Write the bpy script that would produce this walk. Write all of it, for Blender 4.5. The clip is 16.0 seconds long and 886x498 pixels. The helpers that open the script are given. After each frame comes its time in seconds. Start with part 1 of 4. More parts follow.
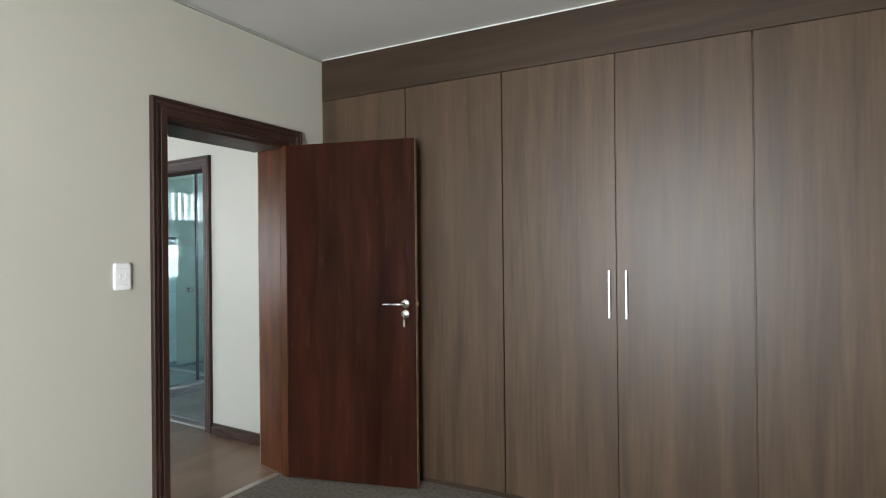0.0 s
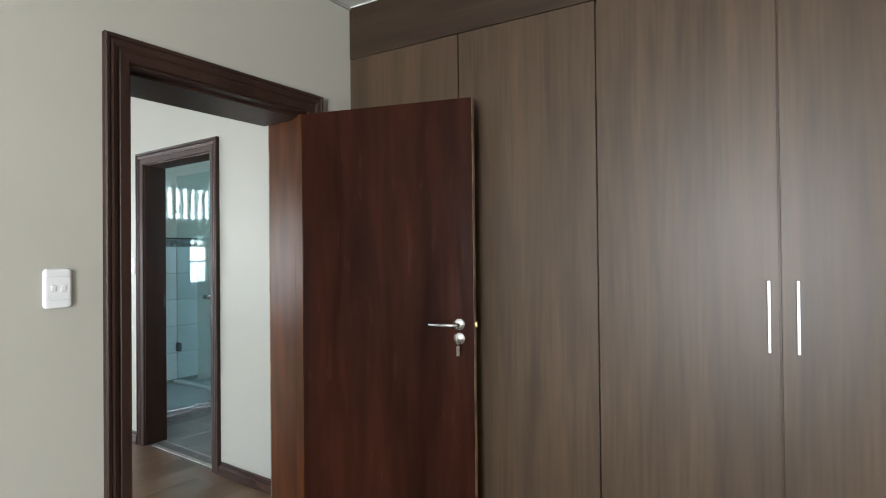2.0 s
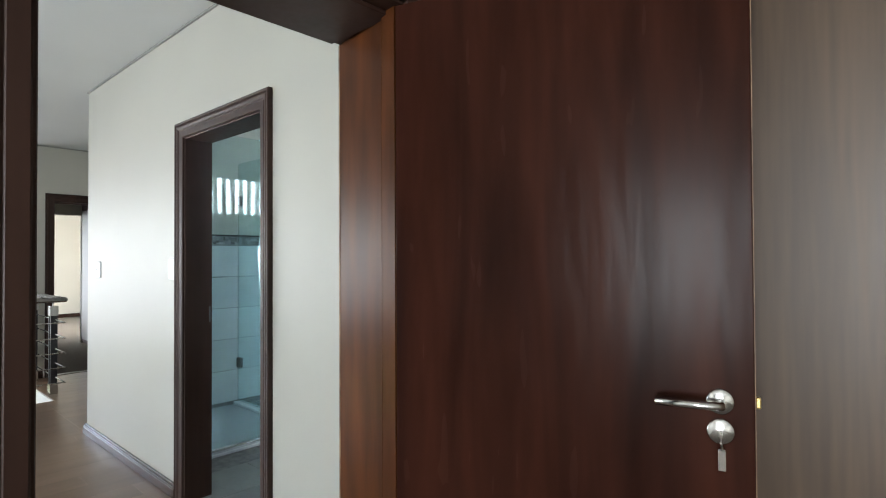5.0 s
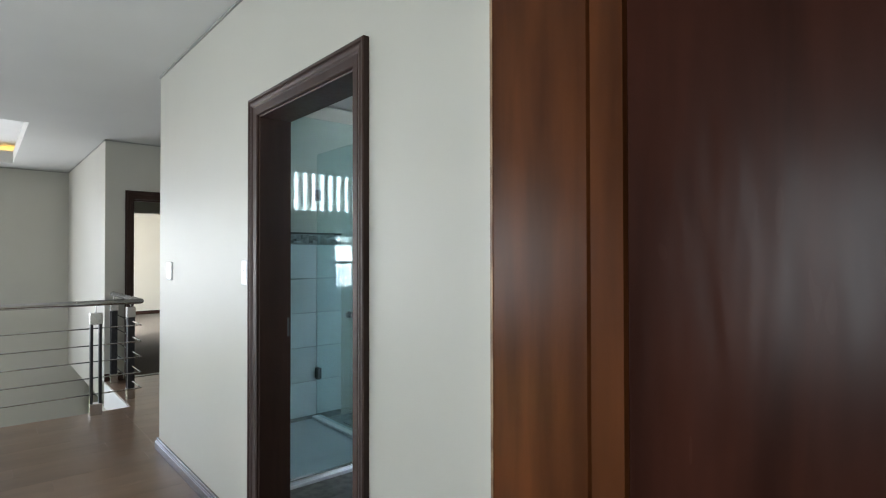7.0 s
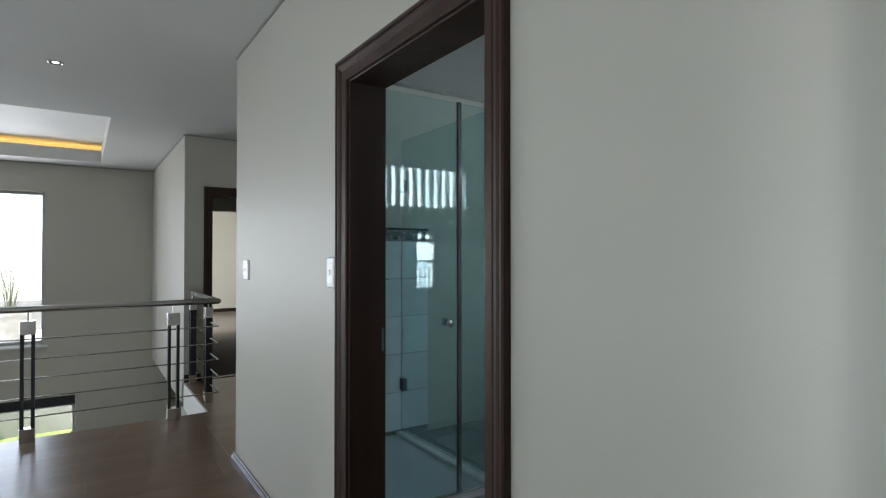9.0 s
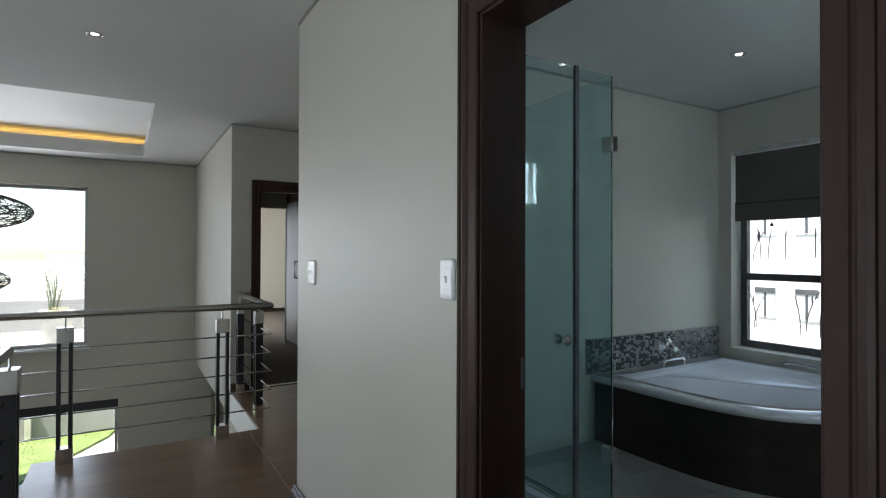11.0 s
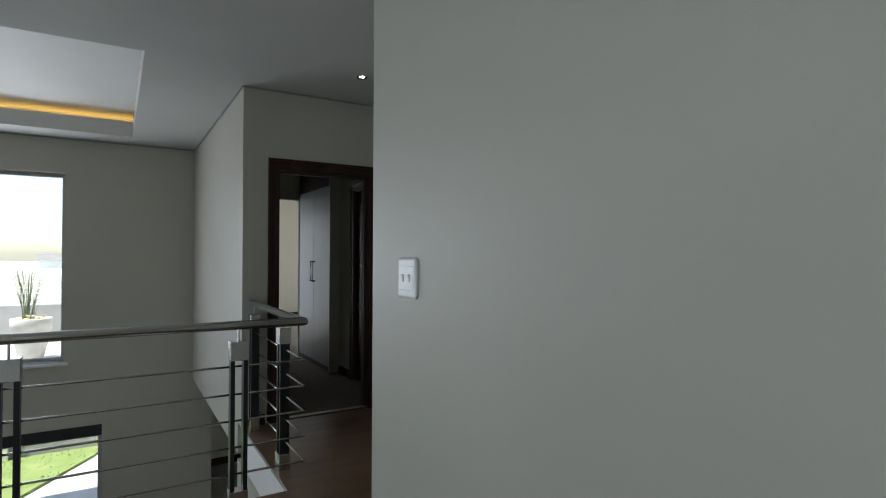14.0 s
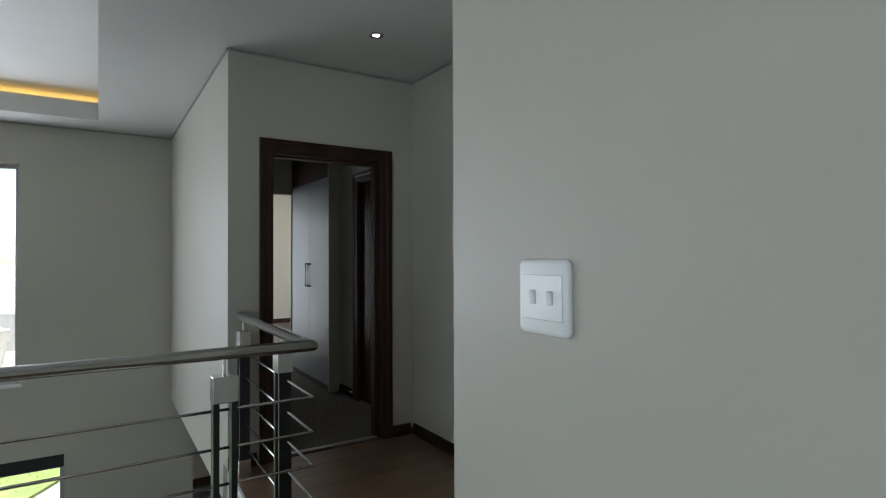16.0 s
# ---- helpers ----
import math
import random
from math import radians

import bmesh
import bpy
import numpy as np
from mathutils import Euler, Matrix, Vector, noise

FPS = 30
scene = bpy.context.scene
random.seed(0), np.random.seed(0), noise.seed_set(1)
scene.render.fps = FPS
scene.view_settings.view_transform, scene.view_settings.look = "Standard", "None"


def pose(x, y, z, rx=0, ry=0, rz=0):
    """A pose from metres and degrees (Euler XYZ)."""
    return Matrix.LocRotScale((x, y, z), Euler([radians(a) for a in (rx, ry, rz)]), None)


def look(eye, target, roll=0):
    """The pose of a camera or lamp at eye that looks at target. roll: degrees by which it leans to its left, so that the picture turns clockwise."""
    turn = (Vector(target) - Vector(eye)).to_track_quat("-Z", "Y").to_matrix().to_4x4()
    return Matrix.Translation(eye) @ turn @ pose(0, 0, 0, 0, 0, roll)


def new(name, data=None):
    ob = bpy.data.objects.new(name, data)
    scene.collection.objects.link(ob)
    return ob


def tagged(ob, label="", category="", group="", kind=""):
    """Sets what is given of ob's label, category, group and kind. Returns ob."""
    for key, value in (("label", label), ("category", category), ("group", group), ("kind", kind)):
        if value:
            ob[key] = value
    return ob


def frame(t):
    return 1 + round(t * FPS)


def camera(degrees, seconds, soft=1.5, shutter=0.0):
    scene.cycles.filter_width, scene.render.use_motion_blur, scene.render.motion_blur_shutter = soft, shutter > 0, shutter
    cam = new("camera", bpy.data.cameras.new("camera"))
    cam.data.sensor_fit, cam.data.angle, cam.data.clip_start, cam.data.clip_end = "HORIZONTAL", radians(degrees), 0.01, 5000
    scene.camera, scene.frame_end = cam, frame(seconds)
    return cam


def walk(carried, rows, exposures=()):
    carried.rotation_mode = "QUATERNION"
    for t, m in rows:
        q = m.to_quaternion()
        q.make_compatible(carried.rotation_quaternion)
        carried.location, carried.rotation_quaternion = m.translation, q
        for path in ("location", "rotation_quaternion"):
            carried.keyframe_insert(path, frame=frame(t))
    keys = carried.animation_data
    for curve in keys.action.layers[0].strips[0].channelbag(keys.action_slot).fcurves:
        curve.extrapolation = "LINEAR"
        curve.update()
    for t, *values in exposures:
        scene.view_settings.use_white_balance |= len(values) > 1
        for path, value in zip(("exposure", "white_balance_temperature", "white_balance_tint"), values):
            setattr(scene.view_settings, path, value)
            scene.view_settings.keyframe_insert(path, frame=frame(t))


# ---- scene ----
cam = camera(78.6, 16.0, 1.1)
PATH = [
    (0, (0.247, 0.183, 1.378), (-0.772, 1.904, 1.386), -0.6),
    (0.5, (0.153, 0.369, 1.371), (-0.91, 2.063, 1.379), -0.6),
    (1, (0.001, 0.545, 1.384), (-1.096, 2.217, 1.394), -0.6),
    (1.5, (-0.137, 0.678, 1.376), (-1.251, 2.339, 1.39), -0.6),
    (2, (-0.289, 0.845, 1.372), (-1.428, 2.489, 1.392), -0.6),
    (2.5, (-0.439, 0.988, 1.36), (-1.608, 2.61, 1.384), -0.6),
    (3, (-0.61, 1.123, 1.369), (-1.811, 2.722, 1.393), -0.5),
    (3.5, (-0.766, 1.243, 1.361), (-1.997, 2.82, 1.382), -0.5),
    (4, (-0.911, 1.369, 1.362), (-2.182, 2.912, 1.39), -0.4),
    (6.5, (-1.702, 1.796, 1.384), (-3.165, 3.16, 1.406), -0.2),
    (7, (-1.857, 1.853, 1.39), (-3.372, 3.16, 1.414), -0.1),
    (7.5, (-2.004, 1.906, 1.402), (-3.557, 3.166, 1.42), -0.1),
    (8, (-2.159, 1.964, 1.398), (-3.751, 3.174, 1.416), -0.2),
    (8.5, (-2.279, 2.0, 1.392), (-3.91, 3.157, 1.412), -0.1),
    (9, (-2.422, 2.008, 1.379), (-4.085, 3.119, 1.401), 0.0),
    (11.5, (-3.328, 2.018, 1.385), (-5.055, 3.028, 1.403), 0.2),
    (12, (-3.558, 2.016, 1.381), (-5.284, 3.026, 1.399), 0.2),
    (12.5, (-3.764, 2.033, 1.373), (-5.489, 3.045, 1.395), 0.1),
    (13, (-3.972, 2.057, 1.367), (-5.695, 3.073, 1.388), 0.2),
    (13.5, (-4.184, 2.072, 1.367), (-5.903, 3.094, 1.392), 0.2),
    (14, (-4.403, 2.092, 1.359), (-6.116, 3.123, 1.38), 0.2),
    (14.5, (-4.622, 2.14, 1.352), (-6.328, 3.185, 1.378), 0.2),
    (15, (-4.823, 2.182, 1.356), (-6.521, 3.238, 1.378), 0.1),
    (15.5, (-5.027, 2.201, 1.357), (-6.719, 3.268, 1.381), -0.1),
    (16, (-5.221, 2.238, 1.356), (-6.907, 3.313, 1.38), -0.2),
]
EXPOSURES = [(0, 2.68, 6600, 10), (4, 2.74, 6600, 10), (6.5, 2.5, 6550, 10), (7.5, 2.33, 6550, 10), (9, 1.72, 6480, 10), (11.5, 1.40, 6500, 10), (13, 1.12, 6400, 9), (14.5, 1.22, 6360, 8), (16, 1.58, 6360, 8)]
walk(cam, [(t, look(eye, target, roll)) for t, eye, target, roll in PATH], EXPOSURES)

# ---- world, sun, window light and added fill lamps ----
world = bpy.data.worlds.new("sky")
scene.world = world
world.use_nodes = True
_wn = world.node_tree.nodes
_sky = _wn.new("ShaderNodeTexSky")
_sky.sky_type, _sky.sun_disc = "NISHITA", False
_sky.sun_elevation, _sky.sun_rotation = radians(66), radians(165)
_wn["Background"].inputs["Strength"].default_value = 0.15
world.node_tree.links.new(_sky.outputs["Color"], _wn["Background"].inputs["Color"])

sun = new("sun", bpy.data.lights.new("sun", "SUN"))
sun.data.energy, sun.data.angle, sun.data.color = 5.0, radians(0.5), (1.0, 0.95, 0.88)
_az, _el = radians(165), radians(66)
sun.matrix_world = look((0, 0, 30), Vector((0, 0, 30)) - Vector((math.sin(_az) * math.cos(_el), math.cos(_az) * math.cos(_el), math.sin(_el))))


def window_light(name, centre, toward, width, height, watts, colour=(0.835, 0.90, 1.0)):
    """An area lamp standing in for sky light at one window, seen or added."""
    lamp = new(name, bpy.data.lights.new(name, "AREA"))
    lamp.data.shape, lamp.data.size, lamp.data.size_y = "RECTANGLE", width, height
    lamp.data.energy, lamp.data.color = watts, colour
    lamp.matrix_world = look(centre, Vector(centre) + Vector(toward))
    return lamp


window_light("bedroom_window_light", (0.1, -2.96, 1.33), (0, 1, 0), 1.3, 1.7, 49, (0.865, 0.92, 0.985))
window_light("stair_window_light", (-11.97, -1.01, 1.2), (1, 0, 0), 5.1, 2.1, 44, (0.84, 0.89, 1.0))
# fill for the near hall wall, set close so the far walls stay dim
window_light("hall_fill_light", (-3.85, -1.46, 0.7), (0, 1, 0), 1.7, 2.0, 20, (0.74, 0.855, 1.0))
window_light("bathroom_window_light", (-2.10, 4.95, 1.65), (-1, 0, 0), 2.4, 1.8, 72, (0.68, 0.855, 1.0))
# extra lamp outside, above the bathroom window, added to brighten the bath
window_light("bathroom_fill_lamp", (-5.5, 7.7, 2.9), (0, -0.75, -0.66), 1.8, 1.0, 15, (0.64, 0.82, 1.0))
# fill lamp added to light the passage wardrobe and the cream wall
window_light("far_room_fill_light", (-14.1, 3.23, 1.1), (0, 1, 0), 2.9, 1.9, 20)


# ---- materials ----
def nodes_of(name):
    m = bpy.data.materials.new(name)
    m.use_nodes = True
    nt = m.node_tree
    return m, nt, nt.nodes["Principled BSDF"]


def surface(name, c1, c2, rough=0.5, scale=(3, 3, 3), detail=4, bump=0.0, bump_scale=60, metal=0.0, spread=(0.35, 0.65),
            rough_var=0.08, vary=0.0, spec=0.5, fine=None, coat=0.0, wave=0.0, grain=0.1, coat_rough=0.25):
    """Two-tone mottled surface with a second, finer grain, gloss variation and relief."""
    m, nt, b = nodes_of(name)
    n, l = nt.nodes, nt.links
    tc = n.new("ShaderNodeTexCoord")
    mp = n.new("ShaderNodeMapping")
    mp.inputs["Scale"].default_value = scale
    l.new(tc.outputs["Object"], mp.inputs["Vector"])
    if vary:
        info = n.new("ShaderNodeObjectInfo")
        mul = n.new("ShaderNodeMath")
        mul.operation = "MULTIPLY"
        mul.inputs[1].default_value = 37.0
        l.new(info.outputs["Random"], mul.inputs[0])
        l.new(mul.outputs[0], mp.inputs["Location"])
    nz = n.new("ShaderNodeTexNoise")
    nz.inputs["Scale"].default_value, nz.inputs["Detail"].default_value, nz.inputs["Distortion"].default_value = 1.0, detail, wave
    l.new(mp.outputs["Vector"], nz.inputs["Vector"])
    ramp = n.new("ShaderNodeMapRange")
    ramp.inputs["From Min"].default_value, ramp.inputs["From Max"].default_value = spread
    l.new(nz.outputs["Fac"], ramp.inputs["Value"])
    mix = n.new("ShaderNodeMix")
    mix.data_type = "RGBA"
    mix.inputs["A"].default_value, mix.inputs["B"].default_value = (*c1, 1), (*c2, 1)
    l.new(ramp.outputs["Result"], mix.inputs["Factor"])
    colour = mix.outputs["Result"]
    mp2 = n.new("ShaderNodeMapping")
    mp2.inputs["Scale"].default_value = fine or tuple(bump_scale for _ in range(3))
    l.new(tc.outputs["Object"], mp2.inputs["Vector"])
    nf = n.new("ShaderNodeTexNoise")
    nf.inputs["Scale"].default_value, nf.inputs["Detail"].default_value = 1.0, 1.5
    l.new(mp2.outputs["Vector"], nf.inputs["Vector"])
    if fine:
        mr = n.new("ShaderNodeMapRange")
        mr.inputs["From Min"].default_value, mr.inputs["From Max"].default_value = 0.2, 0.8
        mr.inputs["To Min"].default_value, mr.inputs["To Max"].default_value = 1 - grain, 1 + grain
        l.new(nf.outputs["Fac"], mr.inputs["Value"])
        tint = n.new("ShaderNodeVectorMath")
        tint.operation = "SCALE"
        l.new(colour, tint.inputs[0])
        l.new(mr.outputs["Result"], tint.inputs["Scale"])
        colour = tint.outputs["Vector"]
    if vary:
        vr = n.new("ShaderNodeMapRange")
        vr.inputs["To Min"].default_value, vr.inputs["To Max"].default_value = 1 - vary, 1 + vary
        l.new(info.outputs["Random"], vr.inputs["Value"])
        t2 = n.new("ShaderNodeVectorMath")
        t2.operation = "SCALE"
        l.new(colour, t2.inputs[0])
        l.new(vr.outputs["Result"], t2.inputs["Scale"])
        colour = t2.outputs["Vector"]
    l.new(colour, b.inputs["Base Color"])
    rr = n.new("ShaderNodeMapRange")
    rr.inputs["To Min"].default_value, rr.inputs["To Max"].default_value = max(rough - rough_var, 0.02), min(rough + rough_var, 1)
    l.new(nf.outputs["Fac"], rr.inputs["Value"])
    l.new(rr.outputs["Result"], b.inputs["Roughness"])
    b.inputs["Metallic"].default_value = metal
    b.inputs["Specular IOR Level"].default_value = spec
    b.inputs["Coat Weight"].default_value = coat
    b.inputs["Coat Roughness"].default_value = coat_rough
    if bump:
        bp = n.new("ShaderNodeBump")
        bp.inputs["Strength"].default_value, bp.inputs["Distance"].default_value = bump, 0.002
        l.new(nf.outputs["Fac"], bp.inputs["Height"])
        l.new(bp.outputs["Normal"], b.inputs["Normal"])
    return m


def glass(name, colour, rough=0.0):
    m, nt, b = nodes_of(name)
    b.inputs["Base Color"].default_value = (*colour, 1)
    b.inputs["Transmission Weight"].default_value, b.inputs["Roughness"].default_value, b.inputs["IOR"].default_value = 1.0, rough, 1.45
    return m


def glow(name, colour, strength):
    m, nt, b = nodes_of(name)
    b.inputs["Base Color"].default_value = (*colour, 1)
    b.inputs["Emission Color"].default_value, b.inputs["Emission Strength"].default_value = (*colour, 1), strength
    return m


M_WALL = surface("wall_paint", (0.474, 0.458, 0.398), (0.507, 0.491, 0.428), 0.465, (0.7, 0.7, 0.7), 3, 0.12, 220, rough_var=0.05)
M_CREAM = surface("cream_wall_paint", (0.66, 0.62, 0.52), (0.70, 0.66, 0.55), 0.6, (0.7, 0.7, 0.7), 3, 0.12, 220)
M_CEIL = surface("ceiling_paint", (0.60, 0.595, 0.565), (0.64, 0.635, 0.605), 0.8, (0.8, 0.8, 0.8), 3, 0.08, 260)
M_WHITE = surface("white_paint", (0.78, 0.78, 0.76), (0.82, 0.82, 0.8), 0.6, (1, 1, 1), 3, 0.05, 200)
# grey of the ceiling strips: shade put into their colour
M_GAP_SHADE = surface("painted_gap_shade", (0.30, 0.30, 0.27), (0.34, 0.34, 0.31), 0.7, (1, 1, 1))
M_TRIM = surface("dark_stained_wood", (0.030, 0.0143, 0.0100), (0.049, 0.024, 0.017), 0.48, (6, 6, 0.8), 4, 0.0, 90, fine=(50, 50, 3), spec=0.28)
M_LEAF = surface("mahogany_veneer", (0.0120, 0.0042, 0.0029), (0.046, 0.0148, 0.0090), 0.25, (9, 9, 1.0), 6, 0.60, 55, fine=(26, 26, 4), rough_var=0.07, spec=0.048, spread=(0.2, 0.8), wave=0.5, grain=0.14)
M_JAMB = surface("varnished_mahogany", (0.022, 0.0068, 0.0022), (0.086, 0.0274, 0.0082), 0.30, (13, 13, 1.8), 4, 0.0, 30, rough_var=0.0, spec=0.09, spread=(0.24, 0.78))
M_EDGE = surface("worn_veneer_edge", (0.30, 0.19, 0.10), (0.12, 0.055, 0.025), 0.5, (30, 30, 14), 4)
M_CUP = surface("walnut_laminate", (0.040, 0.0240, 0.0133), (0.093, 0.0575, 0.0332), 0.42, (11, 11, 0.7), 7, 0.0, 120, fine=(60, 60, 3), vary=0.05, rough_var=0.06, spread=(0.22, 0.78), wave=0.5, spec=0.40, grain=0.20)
# crosswise copy of the walnut, darkened to paint the shade at the wardrobe's top
M_CUPH_SHADED = surface("walnut_laminate_crosswise_shaded", (0.026, 0.0152, 0.0084), (0.050, 0.0300, 0.0176), 0.46, (0.7, 9, 9), 6, 0.0, 120, fine=(2.2, 60, 60), spread=(0.3, 0.7), wave=1.0, spec=0.35, grain=0.2)
M_CARPET = surface("brown_grey_carpet", (0.13, 0.115, 0.095), (0.20, 0.175, 0.145), 0.95, (40, 40, 40), 4, 1.0, 350, spec=0.1)
M_PLANK = surface("brown_laminate_plank", (0.135, 0.080, 0.050), (0.255, 0.160, 0.103), 0.29, (4.5, 0.9, 4.5), 4, 0.0, 8, vary=0.06, rough_var=0.03, spread=(0.2, 0.8), wave=0.6, spec=0.42)
M_STEEL = surface("brushed_steel", (0.64, 0.64, 0.63), (0.70, 0.70, 0.69), 0.2, (4, 4, 4), 2, 0.0, 200, metal=1.0, rough_var=0.03)
M_SATIN = surface("satin_aluminium", (0.64, 0.64, 0.63), (0.70, 0.70, 0.69), 0.42, (5, 5, 5), 2, metal=0.85, rough_var=0.04)
M_CHROME = surface("chrome", (0.78, 0.78, 0.78), (0.84, 0.84, 0.84), 0.07, (5, 5, 5), 2, metal=1.0, rough_var=0.03)
M_BRASS = surface("brass", (0.55, 0.40, 0.16), (0.62, 0.46, 0.2), 0.3, (5, 5, 5), 2, metal=1.0)
M_BLACK = surface("black_powder_coat", (0.012, 0.012, 0.014), (0.02, 0.02, 0.022), 0.4, (20, 20, 20), 3)
M_PLASTIC = surface("white_switch_plastic", (0.83, 0.84, 0.84), (0.87, 0.88, 0.88), 0.25, (8, 8, 8), 2, rough_var=0.04)
M_TILE = surface("white_glazed_tile", (0.66, 0.69, 0.70), (0.72, 0.75, 0.76), 0.12, (3, 3, 3), 3, rough_var=0.04, vary=0.03)
M_GROUT = surface("grey_grout", (0.20, 0.20, 0.20), (0.28, 0.28, 0.27), 0.85, (20, 20, 20), 3)
M_FTILE = surface("grey_floor_tile", (0.20, 0.20, 0.19), (0.27, 0.27, 0.255), 0.35, (3, 3, 3), 5, vary=0.04)
M_ACRYL = surface("white_acrylic", (0.62, 0.65, 0.68), (0.66, 0.69, 0.72), 0.06, (2, 2, 2), 2, rough_var=0.02, coat=1.0, coat_rough=0.03)
M_PANEL = surface("dark_bath_panel", (0.016, 0.012, 0.010), (0.030, 0.022, 0.018), 0.35, (2, 2, 10), 4)
M_BLIND = surface("taupe_blind_fabric", (0.090, 0.080, 0.072), (0.110, 0.100, 0.090), 0.9, (60, 60, 60), 3, 0.3, 500)
M_ALU = surface("grey_aluminium_frame", (0.085, 0.089, 0.094), (0.110, 0.114, 0.119), 0.4, (10, 10, 10), 2, metal=0.3)
M_ALUW = surface("pale_aluminium_frame", (0.42, 0.43, 0.44), (0.50, 0.51, 0.52), 0.4, (10, 10, 10), 2, metal=0.4)
M_GLASS = glass("clear_glass", (0.97, 0.99, 0.98))
M_SHOWER = glass("green_tinted_glass", (0.74, 0.90, 0.905))
M_PWARD = surface("grey_blue_laminate", (0.190, 0.210, 0.220), (0.210, 0.232, 0.242), 0.42, (3, 3, 0.5), 4, 0.0, 120, rough_var=0.03)
M_FROST = surface("frosted_film", (0.80, 0.82, 0.84), (0.84, 0.86, 0.88), 0.6, (4, 4, 4), 3)
M_REED = surface("grey_etched_film", (0.30, 0.30, 0.30), (0.38, 0.38, 0.38), 0.7, (20, 20, 20), 2)
M_MOS_A = surface("brown_mosaic_chip", (0.13, 0.13, 0.132), (0.19, 0.19, 0.192), 0.2, (9, 9, 9), 2, vary=0.6)
M_MOS_B = surface("pale_mosaic_chip", (0.24, 0.243, 0.245), (0.33, 0.333, 0.333), 0.2, (9, 9, 9), 2, vary=0.35)
M_JOINT = surface("grey_plastic_joint", (0.44, 0.45, 0.46), (0.48, 0.49, 0.50), 0.6, (40, 40, 40), 2)
M_LAMP = glow("lit_bulb", (1.0, 0.95, 0.85), 14)
M_COVE = glow("warm_cove_strip", (1.0, 0.63, 0.17), 1.05)
M_WICKER = surface("dark_woven_wire", (0.03, 0.026, 0.022), (0.06, 0.05, 0.042), 0.6, (30, 30, 30), 3)
M_POT = surface("grey_fibre_cement", (0.42, 0.42, 0.40), (0.52, 0.52, 0.5), 0.8, (6, 6, 6), 4, 0.2, 120)
M_REEDS = surface("green_reed", (0.08, 0.12, 0.05), (0.14, 0.18, 0.08), 0.7, (8, 8, 3), 3)
M_FLOWER = surface("yellow_petals", (0.60, 0.54, 0.24), (0.70, 0.66, 0.42), 0.7, (20, 20, 20), 3)
M_SOIL = surface("potting_soil", (0.03, 0.02, 0.015), (0.06, 0.045, 0.03), 0.95, (40, 40, 40), 4)
M_PAVE = surface("pale_paving", (0.50, 0.49, 0.46), (0.58, 0.57, 0.54), 0.8, (2, 2, 2), 4, 0.1, 80)
M_GRASS = surface("lawn_grass", (0.13, 0.185, 0.050), (0.20, 0.25, 0.085), 0.9, (2, 2, 2), 5, 0.5, 60)
M_FIELD = surface("dry_grassland", (0.33, 0.325, 0.25), (0.41, 0.40, 0.33), 0.95, (0.05, 0.05, 0.05), 5)
M_RENDER = surface("grey_plaster", (0.30, 0.30, 0.29), (0.36, 0.36, 0.35), 0.85, (1, 1, 1), 4, 0.15, 120)
M_HOUSE = surface("white_plaster", (0.76, 0.75, 0.72), (0.82, 0.81, 0.78), 0.85, (0.5, 0.5, 0.5), 4)
M_DARKPANE = surface("shaded_house_pane", (0.60, 0.61, 0.62), (0.68, 0.69, 0.70), 0.1, (1, 1, 1), 2)
M_ROOF = surface("grey_roof_tile", (0.16, 0.155, 0.15), (0.23, 0.22, 0.21), 0.8, (2, 2, 2), 4)
M_SKIRT = surface("varnished_skirting", (0.035, 0.0165, 0.0115), (0.055, 0.027, 0.019), 0.2, (0.8, 6, 6), 4, 0.0, 40, rough_var=0.05, spec=0.6)
M_BEZEL = surface("dark_lamp_baffle", (0.05, 0.05, 0.05), (0.08, 0.08, 0.08), 0.35, (30, 30, 30), 2, metal=0.6)
M_THRESH = surface("pale_metal_strip", (0.5, 0.47, 0.42), (0.6, 0.57, 0.5), 0.4, (20, 20, 20), 2, metal=0.7)


# ---- building helpers ----
def link_mesh(name, bm, material, parent=None, label="", smooth=False):
    mesh = bpy.data.meshes.new(name)
    bmesh.ops.recalc_face_normals(bm, faces=bm.faces)
    bm.to_mesh(mesh)
    bm.free()
    if smooth:
        for p in mesh.polygons:
            p.use_smooth = True
    mesh.materials.append(material)
    ob = new(name, mesh)
    if parent is not None:
        ob.parent = parent
    if label:
        ob["label"] = label
    return ob


def part(name, bm, material, parent, label="", smooth=False):
    return link_mesh(name, bm, material, parent, label, smooth)


def thing(name, m, label, category, group="", kind=""):
    ob = new(name)
    ob.empty_display_size = 0.1
    ob.matrix_world = m
    return tagged(ob, label, category, group, kind)


def add_box(bm, lo, hi, bevel=0.0, seg=2):
    v = [bm.verts.new((x, y, z)) for x in (lo[0], hi[0]) for y in (lo[1], hi[1]) for z in (lo[2], hi[2])]
    fs = [bm.faces.new([v[i] for i in q]) for q in ((0, 1, 3, 2), (4, 6, 7, 5), (0, 4, 5, 1), (2, 3, 7, 6), (0, 2, 6, 4), (1, 5, 7, 3))]
    if bevel:
        es = list({e for f in fs for e in f.edges})
        bmesh.ops.bevel(bm, geom=es, offset=bevel, segments=seg, affect="EDGES", profile=0.5)
    return bm


def box(lo, hi, bevel=0.0, seg=2):
    return add_box(bmesh.new(), lo, hi, bevel, seg)


